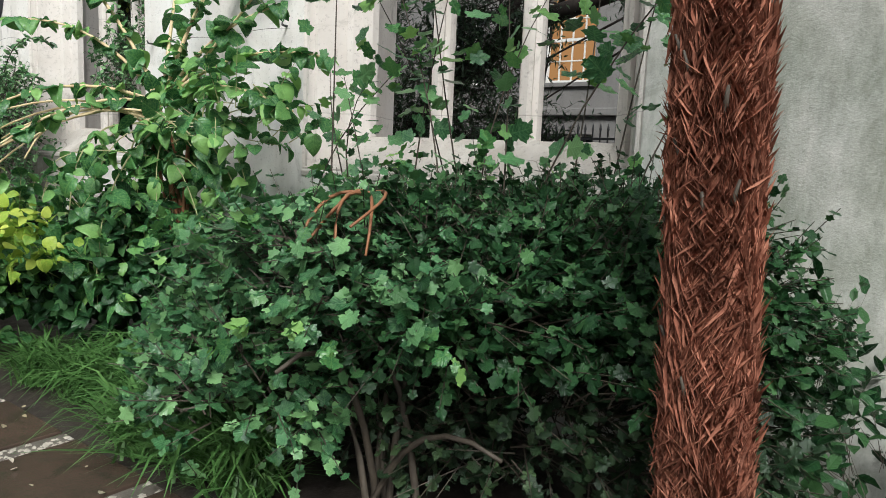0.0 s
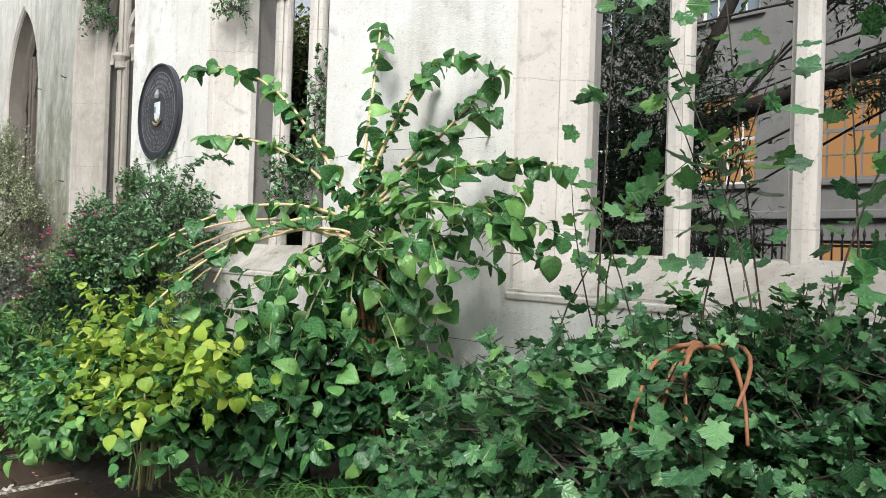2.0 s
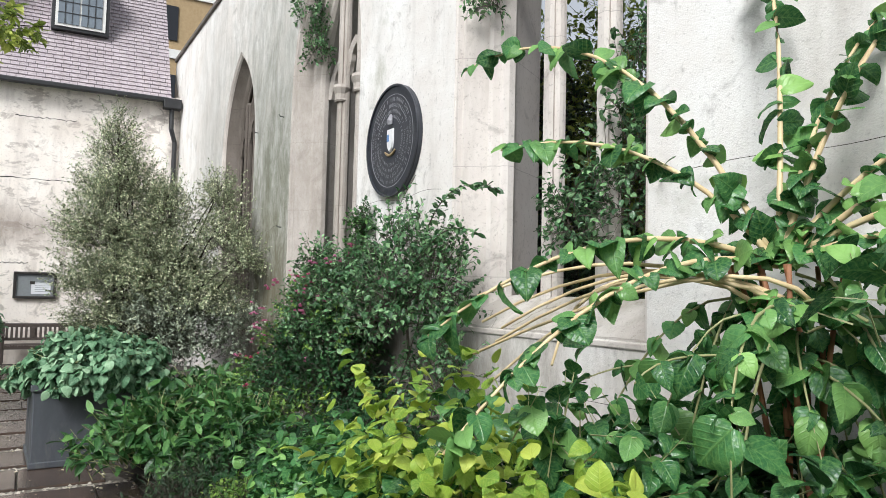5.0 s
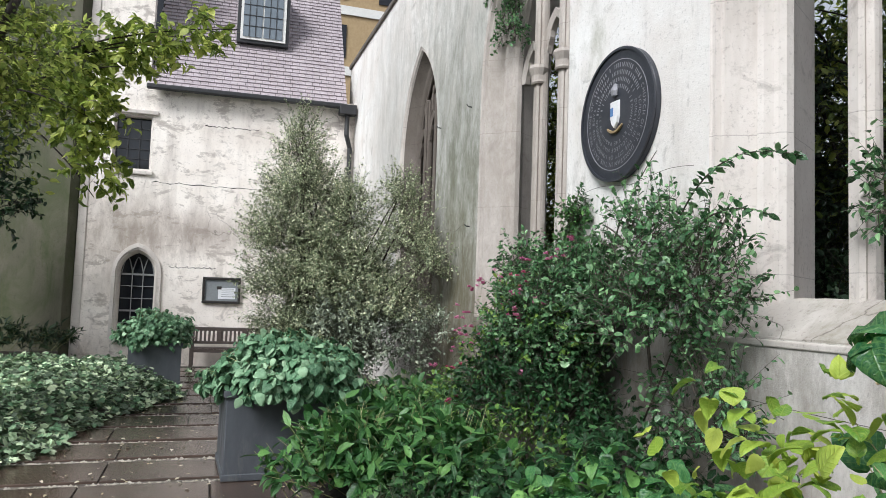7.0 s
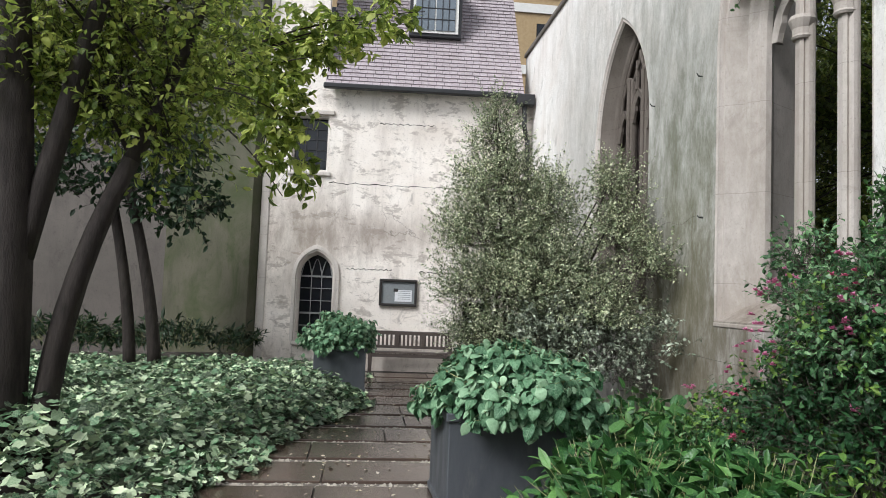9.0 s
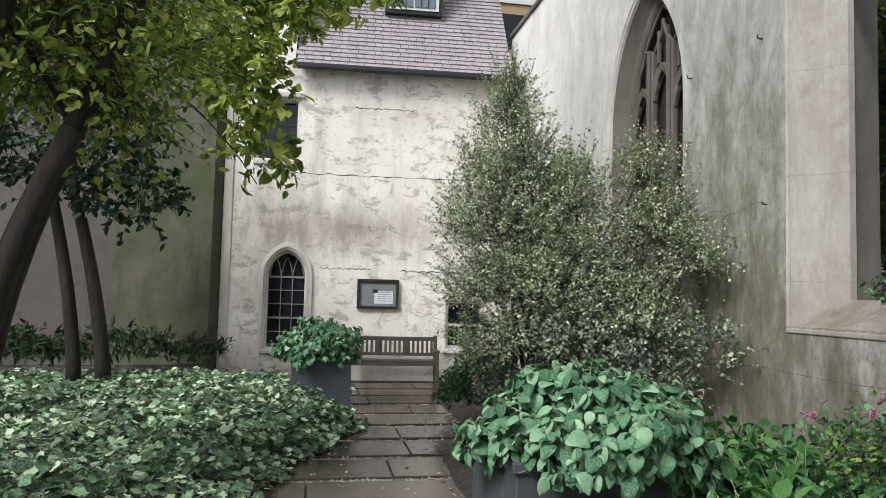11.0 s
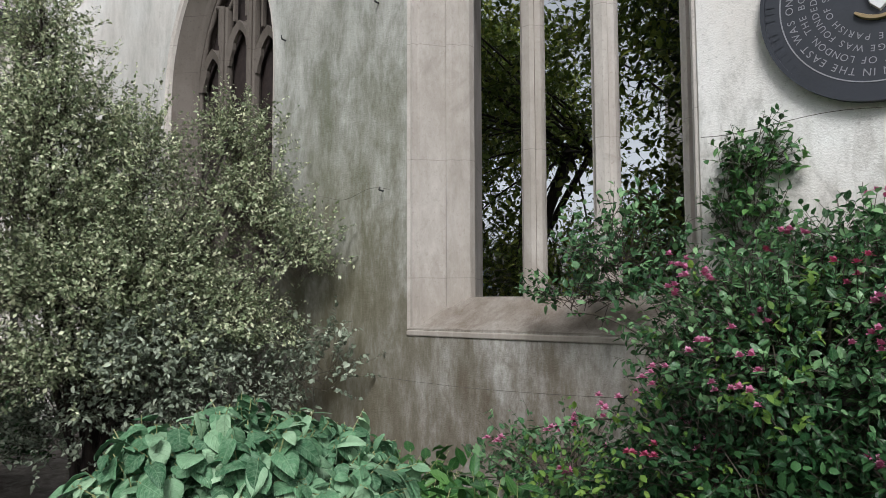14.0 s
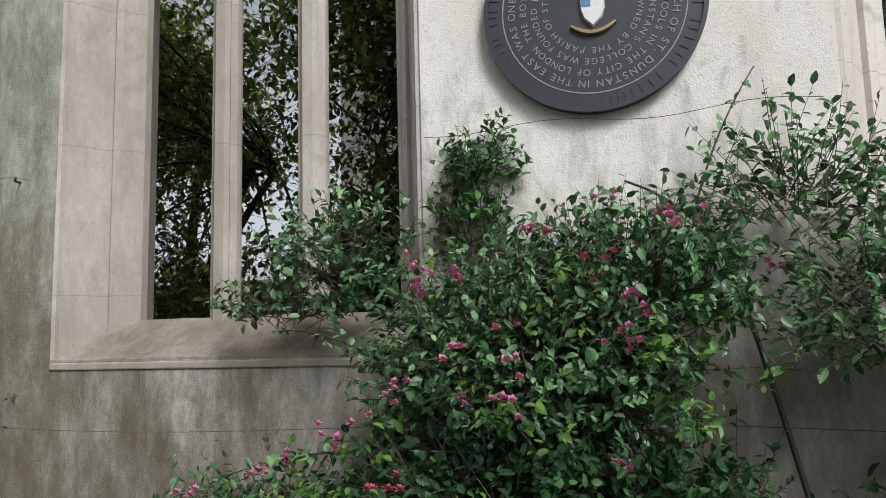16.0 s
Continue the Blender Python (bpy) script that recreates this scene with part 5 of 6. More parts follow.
under(new("fan_leaves", leaves_mesh("fan_leaves", np.array(P), np.array(D), np.array(N), np.full(len(P), 0.5), ([(0, -0.01, 0), (0, 0.01, 0), (0.5, -0.035, 0.0), (0.5, 0.035, 0), (1, 0, -0.1)], [(0, 1, 3, 2), (2, 3, 4)]), L_DARK)), palm)

# climber on the pier
g = np.random.default_rng(33)
cl = thing("climber", "vigorous climber with big heart-shaped leaves trained up the pier", "climbing plant", (-0.55, 1.15, 0.0))
KN = (-0.62, 1.17, 1.86)
trunks = [curve_pts((-0.5 + g.normal() * 0.12, 1.1 + g.normal() * 0.22, 0), (-0.45 + g.normal() * 0.1, 1.1 + g.normal() * 0.2, 1.1), (KN[0] + g.normal() * 0.07, KN[1] + g.normal() * 0.12, KN[2]), 8) for _ in range(9)]
stems_part(cl, "old_stem", [(l, 0.017, 0.010) for l in trunks], M_ORANGESTEM, "rusty old stems")
tips = [((-1.11, 2.68, 2.92), (-0.9, 1.7, 3.15)), ((-1.2, 2.2, 2.4), (-0.9, 1.5, 2.5)), ((-0.10, 1.63, 3.33), (-0.35, 1.3, 3.2)), ((-0.12, 1.05, 2.9), (-0.4, 1.15, 2.6)), ((-0.13, 0.55, 2.85), (-0.3, 0.9, 3.25)),
        ((-0.65, -0.08, 2.65), (-0.5, 0.6, 2.3)), ((-0.6, -0.5, 2.1), (-0.6, 0.4, 2.3)), ((-0.35, 0.25, 2.5), (-0.5, 0.8, 2.4)), ((-1.75, 1.9, 1.55), (-1.2, 1.5, 2.15)), ((-1.9, 1.5, 1.2), (-1.2, 1.4, 2.0)), ((-0.8, -0.4, 1.8), (-0.7, 0.5, 2.1))]
lines = [curve_pts(KN, m, t, 12) for t, m in tips]
hang = []
for k in range(25):
    q = g.uniform(0, 2 * math.pi)
    r = g.uniform(0.25, 1.0)
    e = (max(min(KN[0] + 0.15 + math.cos(q) * r * 0.85 - 0.25, -0.12), -1.75), KN[1] + math.sin(q) * r * 1.0, g.uniform(0.15, 1.6))
    hang.append(curve_pts((KN[0], KN[1] + g.normal() * 0.2, KN[2] - g.uniform(0, 0.5)), (KN[0] + (e[0] - KN[0]) * g.uniform(0.3, 1), KN[1] + (e[1] - KN[1]) * g.uniform(0.3, 1), KN[2] + g.uniform(-0.5, 0.25)), e, 10))
stems_part(cl, "straw_stem", [(l, 0.014, 0.005) for l in lines], M_STRAW, "pale straw-coloured shoot")
stems_part(cl, "green_stem", [(l, 0.007, 0.003) for l in hang], M_GREENSTEM, "pale green shoot")
bare = [curve_pts((KN[0] + g.normal() * 0.05, KN[1] + g.normal() * 0.1, KN[2] - 0.15), (KN[0] - 0.3, KN[1] + 0.3 + g.normal() * 0.2, KN[2] + 0.15), (-1.3 + g.normal() * 0.15, 1.7 + g.normal() * 0.25, 1.55 + g.normal() * 0.12), 9) for _ in range(7)]
stems_part(cl, "bare_stem", [(l, 0.011, 0.006) for l in bare], M_STRAW, "bare straw-coloured stem")
leaves_along(g, lines, 0.055, 0.112, HEART, L_CLIMB, cl, "shoot_leaves", 0.3)
leaves_along(g, hang, 0.085, 0.122, HEART, L_CLIMB, cl, "hanging_leaves", 0.7)
foliage(cl, "crown", g, [(-0.6, 0.6, 1.65, 0.3, 0.4, 0.25), (-0.85, 1.3, 0.7, 0.6, 0.8, 0.6), (-1.2, 1.8, 0.85, 0.5, 0.6, 0.5), (-0.75, 0.2, 1.75, 0.35, 0.5, 0.28)], 210, 4, 0.2, 0.105, HEART, L_CLIMB, M_GREENSTEM, 0.004, flop=1.2)
# the climber's under layer is coloured darker, painting shade below its outer leaves
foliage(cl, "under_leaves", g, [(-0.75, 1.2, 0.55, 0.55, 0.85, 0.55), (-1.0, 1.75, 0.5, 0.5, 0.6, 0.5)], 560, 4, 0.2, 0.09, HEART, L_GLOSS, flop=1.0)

# golden shrub
g = np.random.default_rng(41)
gd = thing("golden_shrub", "shrub with bright golden-yellow toothed leaves at the path edge", "shrub", (-1.75, 2.15, 0.0))
foliage(gd, "crown", g, [(-1.72, 1.3, 0.85, 0.32, 0.4, 0.25), (-1.66, 2.0, 1.05, 0.32, 0.42, 0.22), (-1.62, 2.15, 0.78, 0.3, 0.3, 0.2)], 170, 5, 0.24, 0.064, HEART, L_YELLOW)
foliage(gd, "lower_leaves", g, [(-1.6, 2.3, 0.5, 0.5, 0.9, 0.45), (-1.5, 3.3, 0.45, 0.45, 0.6, 0.4)], 520, 5, 0.18, 0.075, HEART, L_CLIMB)
lines = shoots(g, (-1.62, 1.85, 0.2), 20, 0.5, 0.92, 0.3)
stems_part(gd, "shoot", [(l, 0.006, 0.003) for l in lines], M_GREENSTEM)
leaves_along(g, [l[3:] for l in lines], 0.055, 0.066, HEART, L_YELLOW, gd, "shoot_leaves", 0.2)


def tussock(at, n, length, label, material=L_GRASS, seed=1):
    g = np.random.default_rng(seed)
    t = thing("grass_tuft", label, "grass", at, group="grass tufts")
    P = np.array(at) + np.c_[g.normal(size=(n, 2)) * 0.06, np.zeros(n)]
    a = g.uniform(0, 2 * math.pi, n)
    D = np.c_[np.cos(a), np.sin(a), 0.25 + 1.0 * g.random(n)]
    N = np.c_[-np.cos(a) * 0.6, -np.sin(a) * 0.6, np.ones(n)]
    under(tagged(new("grass_growth", leaves_mesh("grass_growth", P, D, N, length * (0.5 + 0.6 * g.random(n)), BLADE, material)), kind="stuff"), t)
    return t


for k, (x, y, l) in enumerate(((-1.5, 0.35, 0.5), (-1.55, -0.15, 0.5), (-1.6, 0.8, 0.42), (-1.25, 0.1, 0.55), (-1.72, -0.6, 0.55), (-1.5, -0.4, 0.55), (-1.75, -0.95, 0.5), (-1.78, -0.2, 0.5), (-1.3, 0.6, 0.5), (-1.65, 1.2, 0.4))):
    tussock((x + 0.22, y, 0.05), 300, l * 1.1, "tuft of arching green sedge spilling onto the flags", seed=k)


def fern(at, n, length, seed):
    g = np.random.default_rng(seed)
    f = thing("fern", "small bright green fern in the bed", "fern", at, group="ferns")
    lines = []
    for k in range(n):
        a = 2 * math.pi * k / n + g.normal() * 0.2
        l = length * g.uniform(0.7, 1.1)
        lines.append(curve_pts(at, (at[0] + 0.4 * l * math.cos(a), at[1] + 0.4 * l * math.sin(a), at[2] + 0.55 * l), (at[0] + l * math.cos(a), at[1] + l * math.sin(a), at[2] + 0.25 * l), 8))
    stems_part(f, "stalk", [(l, 0.004, 0.002) for l in lines], M_GREENSTEM, sides=4)
    P, D, N, S = [], [], [], []
    for l in lines:
        p = np.array([tuple(q) for q in l])
        for i in range(1, 36):
            s = i / 36 * 7
            j = min(int(s), 6)
            c = p[j] + (p[j + 1] - p[j]) * (s - j)
            d = unit(p[j + 1] - p[j])
            side = unit(np.cross(d, [0, 0, 1.0]))
            for sg in (1, -1):
                P.append(c)
                D.append(side * sg + d * 0.35 - np.array([0, 0, 0.15]))
                N.append([0, 0, 1.0])
                S.append(length * 0.24 * math.sin(math.pi * min(1, 0.15 + i / 40)))
    under(new("fronds", leaves_mesh("fronds", np.array(P), np.array(D), np.array(N), np.array(S), NARROW, L_PERENNIAL)), f)


for k, (x, y) in enumerate(((-1.2, 0.15), (-1.05, 0.6), (-0.9, 0.25), (-0.55, -3.3), (-0.9, -3.5))):
    fern((x, y, 0.05), 9, 0.42, 70 + k)

# rose on the plaque pier
g = np.random.default_rng(55)
rs = thing("rose_bush", "rambling rose with small dark leaves and pink flowers", "rose", (-0.5, 5.3, 0.0))
RB = [(-0.5, 6.05, 1.35, 0.4, 0.62, 0.5), (-0.7, 6.2, 0.85, 0.42, 0.55, 0.45), (-0.42, 5.6, 1.7, 0.33, 0.42, 0.32), (-0.6, 5.6, 0.75, 0.4, 0.45, 0.35), (-0.95, 6.9, 0.4, 0.3, 0.4, 0.2)]
RB_LOOSE = [(-0.35, 4.3, 1.7, 0.24, 0.4, 0.5), (-0.35, 4.2, 0.9, 0.2, 0.35, 0.5), (-0.55, 4.6, 1.55, 0.3, 0.4, 0.5), (-0.35, 4.9, 2.1, 0.2, 0.4, 0.25)]
foliage(rs, "outer_crown", g, RB_LOOSE + [(-0.25, 7.0, 1.9, 0.18, 0.3, 0.32), (-0.2, 7.35, 1.7, 0.16, 0.35, 0.1), (-0.55, 7.2, 0.7, 0.3, 0.5, 0.25)], 1000, 7, 0.22, 0.052, OVAL, L_ROSE, M_TWIG, 0.003, hollow=0.2)
foliage(rs, "crown", g, [RB[0], RB[2], RB[4]], 1700, 7, 0.2, 0.05, OVAL, L_ROSE, M_TWIG, 0.003, hollow=0.4)
# lower rose leaves use the dark leaf colour as painted shade
foliage(rs, "shaded_leaves", g, [RB[1], RB[3]], 1100, 7, 0.2, 0.05, OVAL, L_GLOSS, M_TWIG, 0.003, hollow=0.3, label="lower leaves coloured dark for shade")
foliage(rs, "young_leaves", g, [(-0.7, 5.9, 1.3, 0.42, 0.7, 0.5), (-0.9, 6.6, 0.75, 0.35, 0.6, 0.4)], 190, 7, 0.17, 0.042, OVAL, L_ROSEY, label="yellow-green young leaves")
canes = [curve_pts((-0.16, 4.75, 0), (-0.2, 4.95, 1.0), (-0.16, 5.1, 1.6), 9), curve_pts((-0.16, 5.1, 1.6), (-0.16, 5.2, 2.1), (-0.2, 5.6, 2.25), 9)]
arms = [curve_pts((-0.25, 4.75, 1.9), (-0.35, 4.3, 2.75), (-0.22, 3.6, 2.45), 12), curve_pts((-0.3, 4.7, 1.8), (-0.4, 4.2, 2.35), (-0.3, 3.75, 2.15), 12), curve_pts((-0.35, 5.4, 1.7), (-0.3, 5.3, 2.3), (-0.15, 5.0, 2.75), 10),
        curve_pts((-0.5, 6.4, 1.0), (-0.5, 7.0, 1.15), (-0.3, 7.7, 0.85), 10), curve_pts((-0.5, 6.5, 0.8), (-0.5, 7.2, 1.0), (-0.3, 8.1, 0.6), 10), curve_pts((-0.5, 6.4, 0.7), (-0.6, 7.0, 0.9), (-0.5, 7.8, 0.35), 10), curve_pts((-0.4, 6.3, 1.25), (-0.1, 6.9, 1.9), (0.2, 7.5, 1.75), 10),
        curve_pts((-0.5, 6.4, 1.2), (-0.4, 6.9, 1.65), (-0.2, 7.4, 1.6), 10), curve_pts((-0.4, 6.2, 1.3), (-0.2, 6.8, 1.75), (0.1, 7.1, 2.2), 10), curve_pts((-0.5, 4.6, 0.9), (-0.5, 4.2, 1.5), (-0.45, 4.1, 2.0), 10)]
stems_part(rs, "cane", [(canes[0], 0.015, 0.011), (canes[1], 0.01, 0.006)] + [(l, 0.007, 0.003) for l in arms], M_TWIG)
leaves_along(g, arms, 0.05, 0.06, OVAL, L_ROSE, rs, "cane_leaves", 0.2)
leaves_along(g, [arms[0], arms[1], arms[6], arms[5]], 0.035, 0.07, OVAL, L_ROSE, rs, "cane_leaves", 0.1)


def flower_heads(parent, g, n, blobs, r, material, label):
    """Small double flowers, in clusters on the outside of the bush."""
    P, D, N, A, B = sprigs(g, blobs, n, 1, 0.16, hollow=0.85)
    for i in range(n):
        if i >= len(B):
            break
        k = int(g.integers(2, 6))
        for c in range(k):
            PP, DD, NN = [], [], []
            q = B[i] + g.normal(size=3) * 0.03
            for j in range(11):
                a = j * 2.4
                t = 0.35 + 0.06 * j
                PP.append(q)
                DD.append([math.cos(a) * t, math.sin(a) * t, 1.0 - 0.09 * j])
                NN.append([-math.cos(a), -math.sin(a), 0.6])
            S = r * (0.7 + 0.5 * g.random(len(PP)))
            under(tagged(new("flower", leaves_mesh("flower", np.array(PP), np.array(DD), np.array(NN), S, ROUND, material)), label), parent)


FB = [(-0.65, 6.1, 1.4, 0.4, 0.62, 0.5), (-0.85, 6.8, 0.75, 0.35, 0.5, 0.35), (-0.55, 5.6, 1.6, 0.35, 0.45, 0.4), (-0.85, 6.4, 0.9, 0.4, 0.6, 0.4)]
flower_heads(rs, g, 42, FB, 0.026, L_PINK, "ruffled pink flower")
flower_heads(rs, g, 9, FB, 0.026, L_RED, "small crimson flower")

# training wires
wires = thing("trellis_wire", "thin rusty wire strained across the wall for climbers", "wire", (-0.05, 3, 2.4))
for z, y0, y1, sag in ((2.42, 0.5, 2.38, 0.01), (1.1, -0.6, 9.2, 0.03), (2.56, 9.1, 10.5, 0.03), (2.6, 4.7, 6.6, 0.02)):
    bm = bmesh.new()
    tube(bm, [(-0.06 - 0.01 * math.sin(t * 9), y0 + (y1 - y0) * t, z + sag * math.sin(t * 12)) for t in (i / 24 for i in range(25))], [0.0018] * 25, 4)
    part("wire", bm, M_TWIG, wires)
for y, z in ((9.24, 2.57), (10.58, 4.15), (9.3, 4.15), (0.6, 2.45), (2.3, 2.42)):
    bm = bmesh.new()
    tube(bm, [(0.03, y, z), (-0.05, y - 0.01, z), (-0.09, y - 0.06, z + 0.012)], [0.009, 0.008, 0.006], 5)
    tagged(new("wall_hook", mesh_of("wall_hook", bm, M_BLACK)), "rusty iron vine eye driven into the wall", "hook", "vine eyes")


def ivy_patch(at, blobs, n, size, label, material=L_ROSE, seed=0, shape=OVAL):
    g = np.random.default_rng(seed)
    t = thing("ivy", label, "ivy", at)
    foliage(t, "leaves", g, blobs, n, 5, 0.12, size, shape, material, M_TWIG, 0.003, hollow=0.3)
    return t


ivy_patch((-0.05, 6.0, 1.6), [(-0.05, 6.35, 2.0, 0.16, 0.2, 0.5), (-0.05, 6.3, 2.4, 0.14, 0.18, 0.18)], 320, 0.05, "ivy climbing the edge of the plaque pier", L_PERENNIAL, 91)
ivy_patch((0.35, 2.95, 1.7), [(0.3, 2.85, 2.3, 0.22, 0.45, 0.75), (0.35, 2.75, 3.1, 0.2, 0.35, 0.5), (0.25, 3.35, 2.2, 0.15, 0.3, 0.45)], 520, 0.055, "ivy growing through the window between its mullions", L_ROSE, 92)
ivy_patch((0.2, 8.0, 4.6), [(0.18, 8.5, 4.95, 0.16, 0.22, 0.6), (0.15, 8.6, 5.5, 0.2, 0.35, 0.5)], 420, 0.05, "ivy trailing from the head of the window", L_ROSE, 93)
ivy_patch((0.1, 4.1, 3.8), [(0.1, 4.25, 4.1, 0.1, 0.16, 0.4), (0.12, 4.2, 4.6, 0.12, 0.2, 0.3)], 120, 0.05, "thin ivy hanging in the window reveal", L_ROSE, 94)


# downy-leaved shrubs in the planters
def planter_plant(at, r, h, n, size, label, seed):
    g = np.random.default_rng(seed)
    t = thing("planter_shrub", label, "shrub", at, group="planter shrubs")
    x, y, z = at
    foliage(t, "crown", g, [(x, y, z + h * 0.28, r, r * 0.95, h * 0.75)], n, 6, 0.13, size, DOWNY, L_DOWNY, M_GREENSTEM, 0.005, up=0.25, low=-0.3, hollow=0.75, flop=2.3)
    foliage(t, "inner_leaves", g, [(x, y, z + h * 0.2, r * 0.85, r * 0.8, h * 0.6)], n // 2, 5, 0.12, size * 0.8, DOWNY, L_DOWNY, up=0.3, low=-0.3, hollow=0.4)
    lines = shoots(g, (x, y, z - 0.05), 16, r * 0.9, h * 0.8)
    stems_part(t, "stem", [(l, 0.009, 0.005) for l in lines], M_GREENSTEM)
    return t


planter_plant((-2.4, 7.5, 0.70), 0.60, 0.46, 760, 0.088, "mound of soft grey-green downy leaves filling a lead planter", 61)
planter_plant((-3.95, 14.1, 0.66), 0.55, 0.48, 560, 0.075, "rounded grey-green downy shrub in the far planter", 62)

# silvery tree
g = np.random.default_rng(77)
sv = thing("silver_tree", "small tree with fine silvery variegated leaves against the wall", "tree", (-1.45, 11.05, 0))
SB = [(-1.97, 11.1, 3.72, 0.24, 0.25, 0.5), (-1.9, 11.1, 3.1, 0.48, 0.45, 0.6), (-2.0, 11.1, 2.4, 0.7, 0.6, 0.65), (-1.75, 11.0, 1.7, 0.95, 0.75, 0.55), (-1.25, 10.9, 2.7, 0.32, 0.35, 0.6),
      (-0.55, 10.5, 3.0, 0.24, 0.3, 0.36), (-0.55, 10.4, 2.4, 0.33, 0.4, 0.5), (-0.3, 9.9, 2.0, 0.2, 0.32, 0.32), (-0.85, 10.5, 1.4, 0.7, 0.65, 0.45), (-1.3, 10.8, 1.9, 0.8, 0.6, 0.6), (-1.8, 10.9, 1.1, 0.75, 0.6, 0.45)]
LOWB = [(-1.35, 10.6, 0.85, 0.45, 0.5, 0.4), (-1.45, 11.2, 0.6, 0.65, 0.5, 0.5), (-0.9, 10.2, 0.8, 0.65, 0.55, 0.5), (-0.35, 9.6, 1.1, 0.22, 0.3, 0.28), (-1.3, 10.3, 1.2, 0.55, 0.4, 0.35)]
foliage(sv, "crown", g, SB, 6200, 18, 0.32, 0.038, TINY, L_SILVER, M_TWIG, 0.0016, up=0.6, hollow=0.12)
foliage(sv, "lower_leaves", g, LOWB, 1150, 12, 0.26, 0.048, OVAL, L_SAGE, M_TWIG, 0.002, up=0.6, hollow=0.3, label="grey felted lower leaves")
limbs = [curve_pts((-1.45 + g.normal() * 0.06, 11.05 + g.normal() * 0.06, 0), (-1.4 + g.normal() * 0.25, 10.7, 1.0), tuple(np.array(b[:3]) + np.array([0, 0, b[5] * 0.7])), 9) for b in SB for _ in range(2)]
stems_part(sv, "trunk", [(l, 0.035, 0.008) for l in limbs], M_BARK)

# small clipped evergreen by the path
g = np.random.default_rng(78)
bx = thing("evergreen_bush", "low dark glossy evergreen bush at the foot of the silver tree", "shrub", (-2.0, 12.6, 0))
foliage(bx, "crown", g, [(-1.85, 12.6, 0.42, 0.5, 0.55, 0.45)], 900, 7, 0.12, 0.05, OVAL, L_GLOSS, M_TWIG, 0.003)


def perennials(at, blobs, n, size, shape, material, label, seed, name="perennial", reach=0.22):
    g = np.random.default_rng(seed)
    t = thing(name, label, "plant", at)
    foliage(t, "leaves", g, blobs, n, 5, reach, size, shape, material, M_GREENSTEM if size > 0.1 else M_TWIG, 0.004 if size > 0.1 else 0.0015, up=0.8, low=-0.1, flop=0.8)
    return t


NARROWLEAF = ([(v[0], v[1] * 0.72, v[2]) for v in OVAL[0]], OVAL[1])
perennials((-2.05, 5.9, 0), [(-2.05, 5.9, 0.28, 0.5, 0.55, 0.36), (-1.75, 6.5, 0.25, 0.5, 0.5, 0.3), (-1.55, 5.5, 0.3, 0.45, 0.6, 0.36)], 680, 0.145, NARROWLEAF, L_PERENNIAL, "leafy green perennial spilling beside the planter", 81)
perennials((-1.4, 7.4, 0), [(-1.2, 7.2, 0.3, 0.5, 0.6, 0.35), (-1.0, 8.2, 0.3, 0.6, 0.6, 0.35)], 300, 0.12, OVAL, L_PERENNIAL, "green perennials in the bed below the wall", 82)
perennials((-1.5, 4.9, 0), [(-1.55, 4.9, 0.25, 0.45, 0.7, 0.32), (-1.1, 4.1, 0.3, 0.55, 0.6, 0.4), (-0.6, 4.6, 0.35, 0.4, 0.7, 0.45)], 800, 0.07, OVAL, L_GLOSS, "low mixed perennials under the rose", 83)
perennials((-1.2, 5.6, 0.2), [(-1.0, 5.3, 0.5, 0.3, 0.6, 0.25)], 150, 0.045, OVAL, L_ROSEY, "wispy yellow-green shrub in front of the rose", 84)
perennials((-1.75, 3.8, 0), [(-1.8, 3.9, 0.2, 0.42, 0.5, 0.32), (-1.55, 3.2, 0.2, 0.35, 0.4, 0.34)], 1500, 0.03, OVAL, L_ROSEY, "low mound of tiny yellow-green leaves", 85, reach=0.08)
perennials((-2.0, 4.7, 0), [(-2.0, 4.6, 0.2, 0.3, 0.4, 0.2)], 240, 0.06, NARROW, L_DARK, "dark low leaves at the bed's edge", 86)
perennials((-0.45, 0.1, 0), [(-0.5, 0.0, 0.3, 0.35, 0.7, 0.35), (-0.4, 0.2, 0.6, 0.2, 0.4, 0.3)], 150, 0.12, ROUND, L_LOBED, "dark heart-shaped leaves at the foot of the wall", 87)
perennials((-0.5, -3.4, 0), [(-0.5, -3.4, 0.3, 0.35, 0.7, 0.4), (-0.45, -2.9, 0.7, 0.3, 0.3, 0.35)], 190, 0.09, OVAL, L_GLOSS, "lobed green leaves behind the palm", 88)

# ivy-covered bed
g = np.random.default_rng(99)
bed = thing("ground_ivy", "thick carpet of glossy green and cream ivy over the bed", "ivy", (-6, 10, 0), kind="stuff")
n = 60000
x, y = g.uniform(-12.5, -3.4, n), g.uniform(4.2, 15.9, n)
rim = -3.5 - 0.29 * np.clip(12.4 - y, 0, 8) + 0.09 * np.sin(y * 1.7) + 0.06 * np.sin(y * 5.3)
keep = (x < rim) & ~((np.abs(x + 3.95) < 0.5) & (y > 13.6))
x, y = x[keep], y[keep]
n = len(x)
edge = np.clip((rim[keep] - x) / 0.45, 0.1, 1)
mound = np.exp(-((x + 6.3) / 0.75) ** 2 - ((y - 7.9) / 0.8) ** 2)
z = 0.04 + edge * (0.09 + 0.07 * np.sin(x * 2.3) * np.cos(y * 1.9) + 0.05 * np.sin(x * 7.1 + y * 3) * np.cos(y * 6.3) + 0.2 * g.random(n)) + mound * 0.45 * g.random(n)
a = g.uniform(0, 6.28, n)
P = np.c_[x, y, z]
D = np.c_[np.cos(a), np.sin(a), -0.25 + 0.25 * g.normal(size=n)]
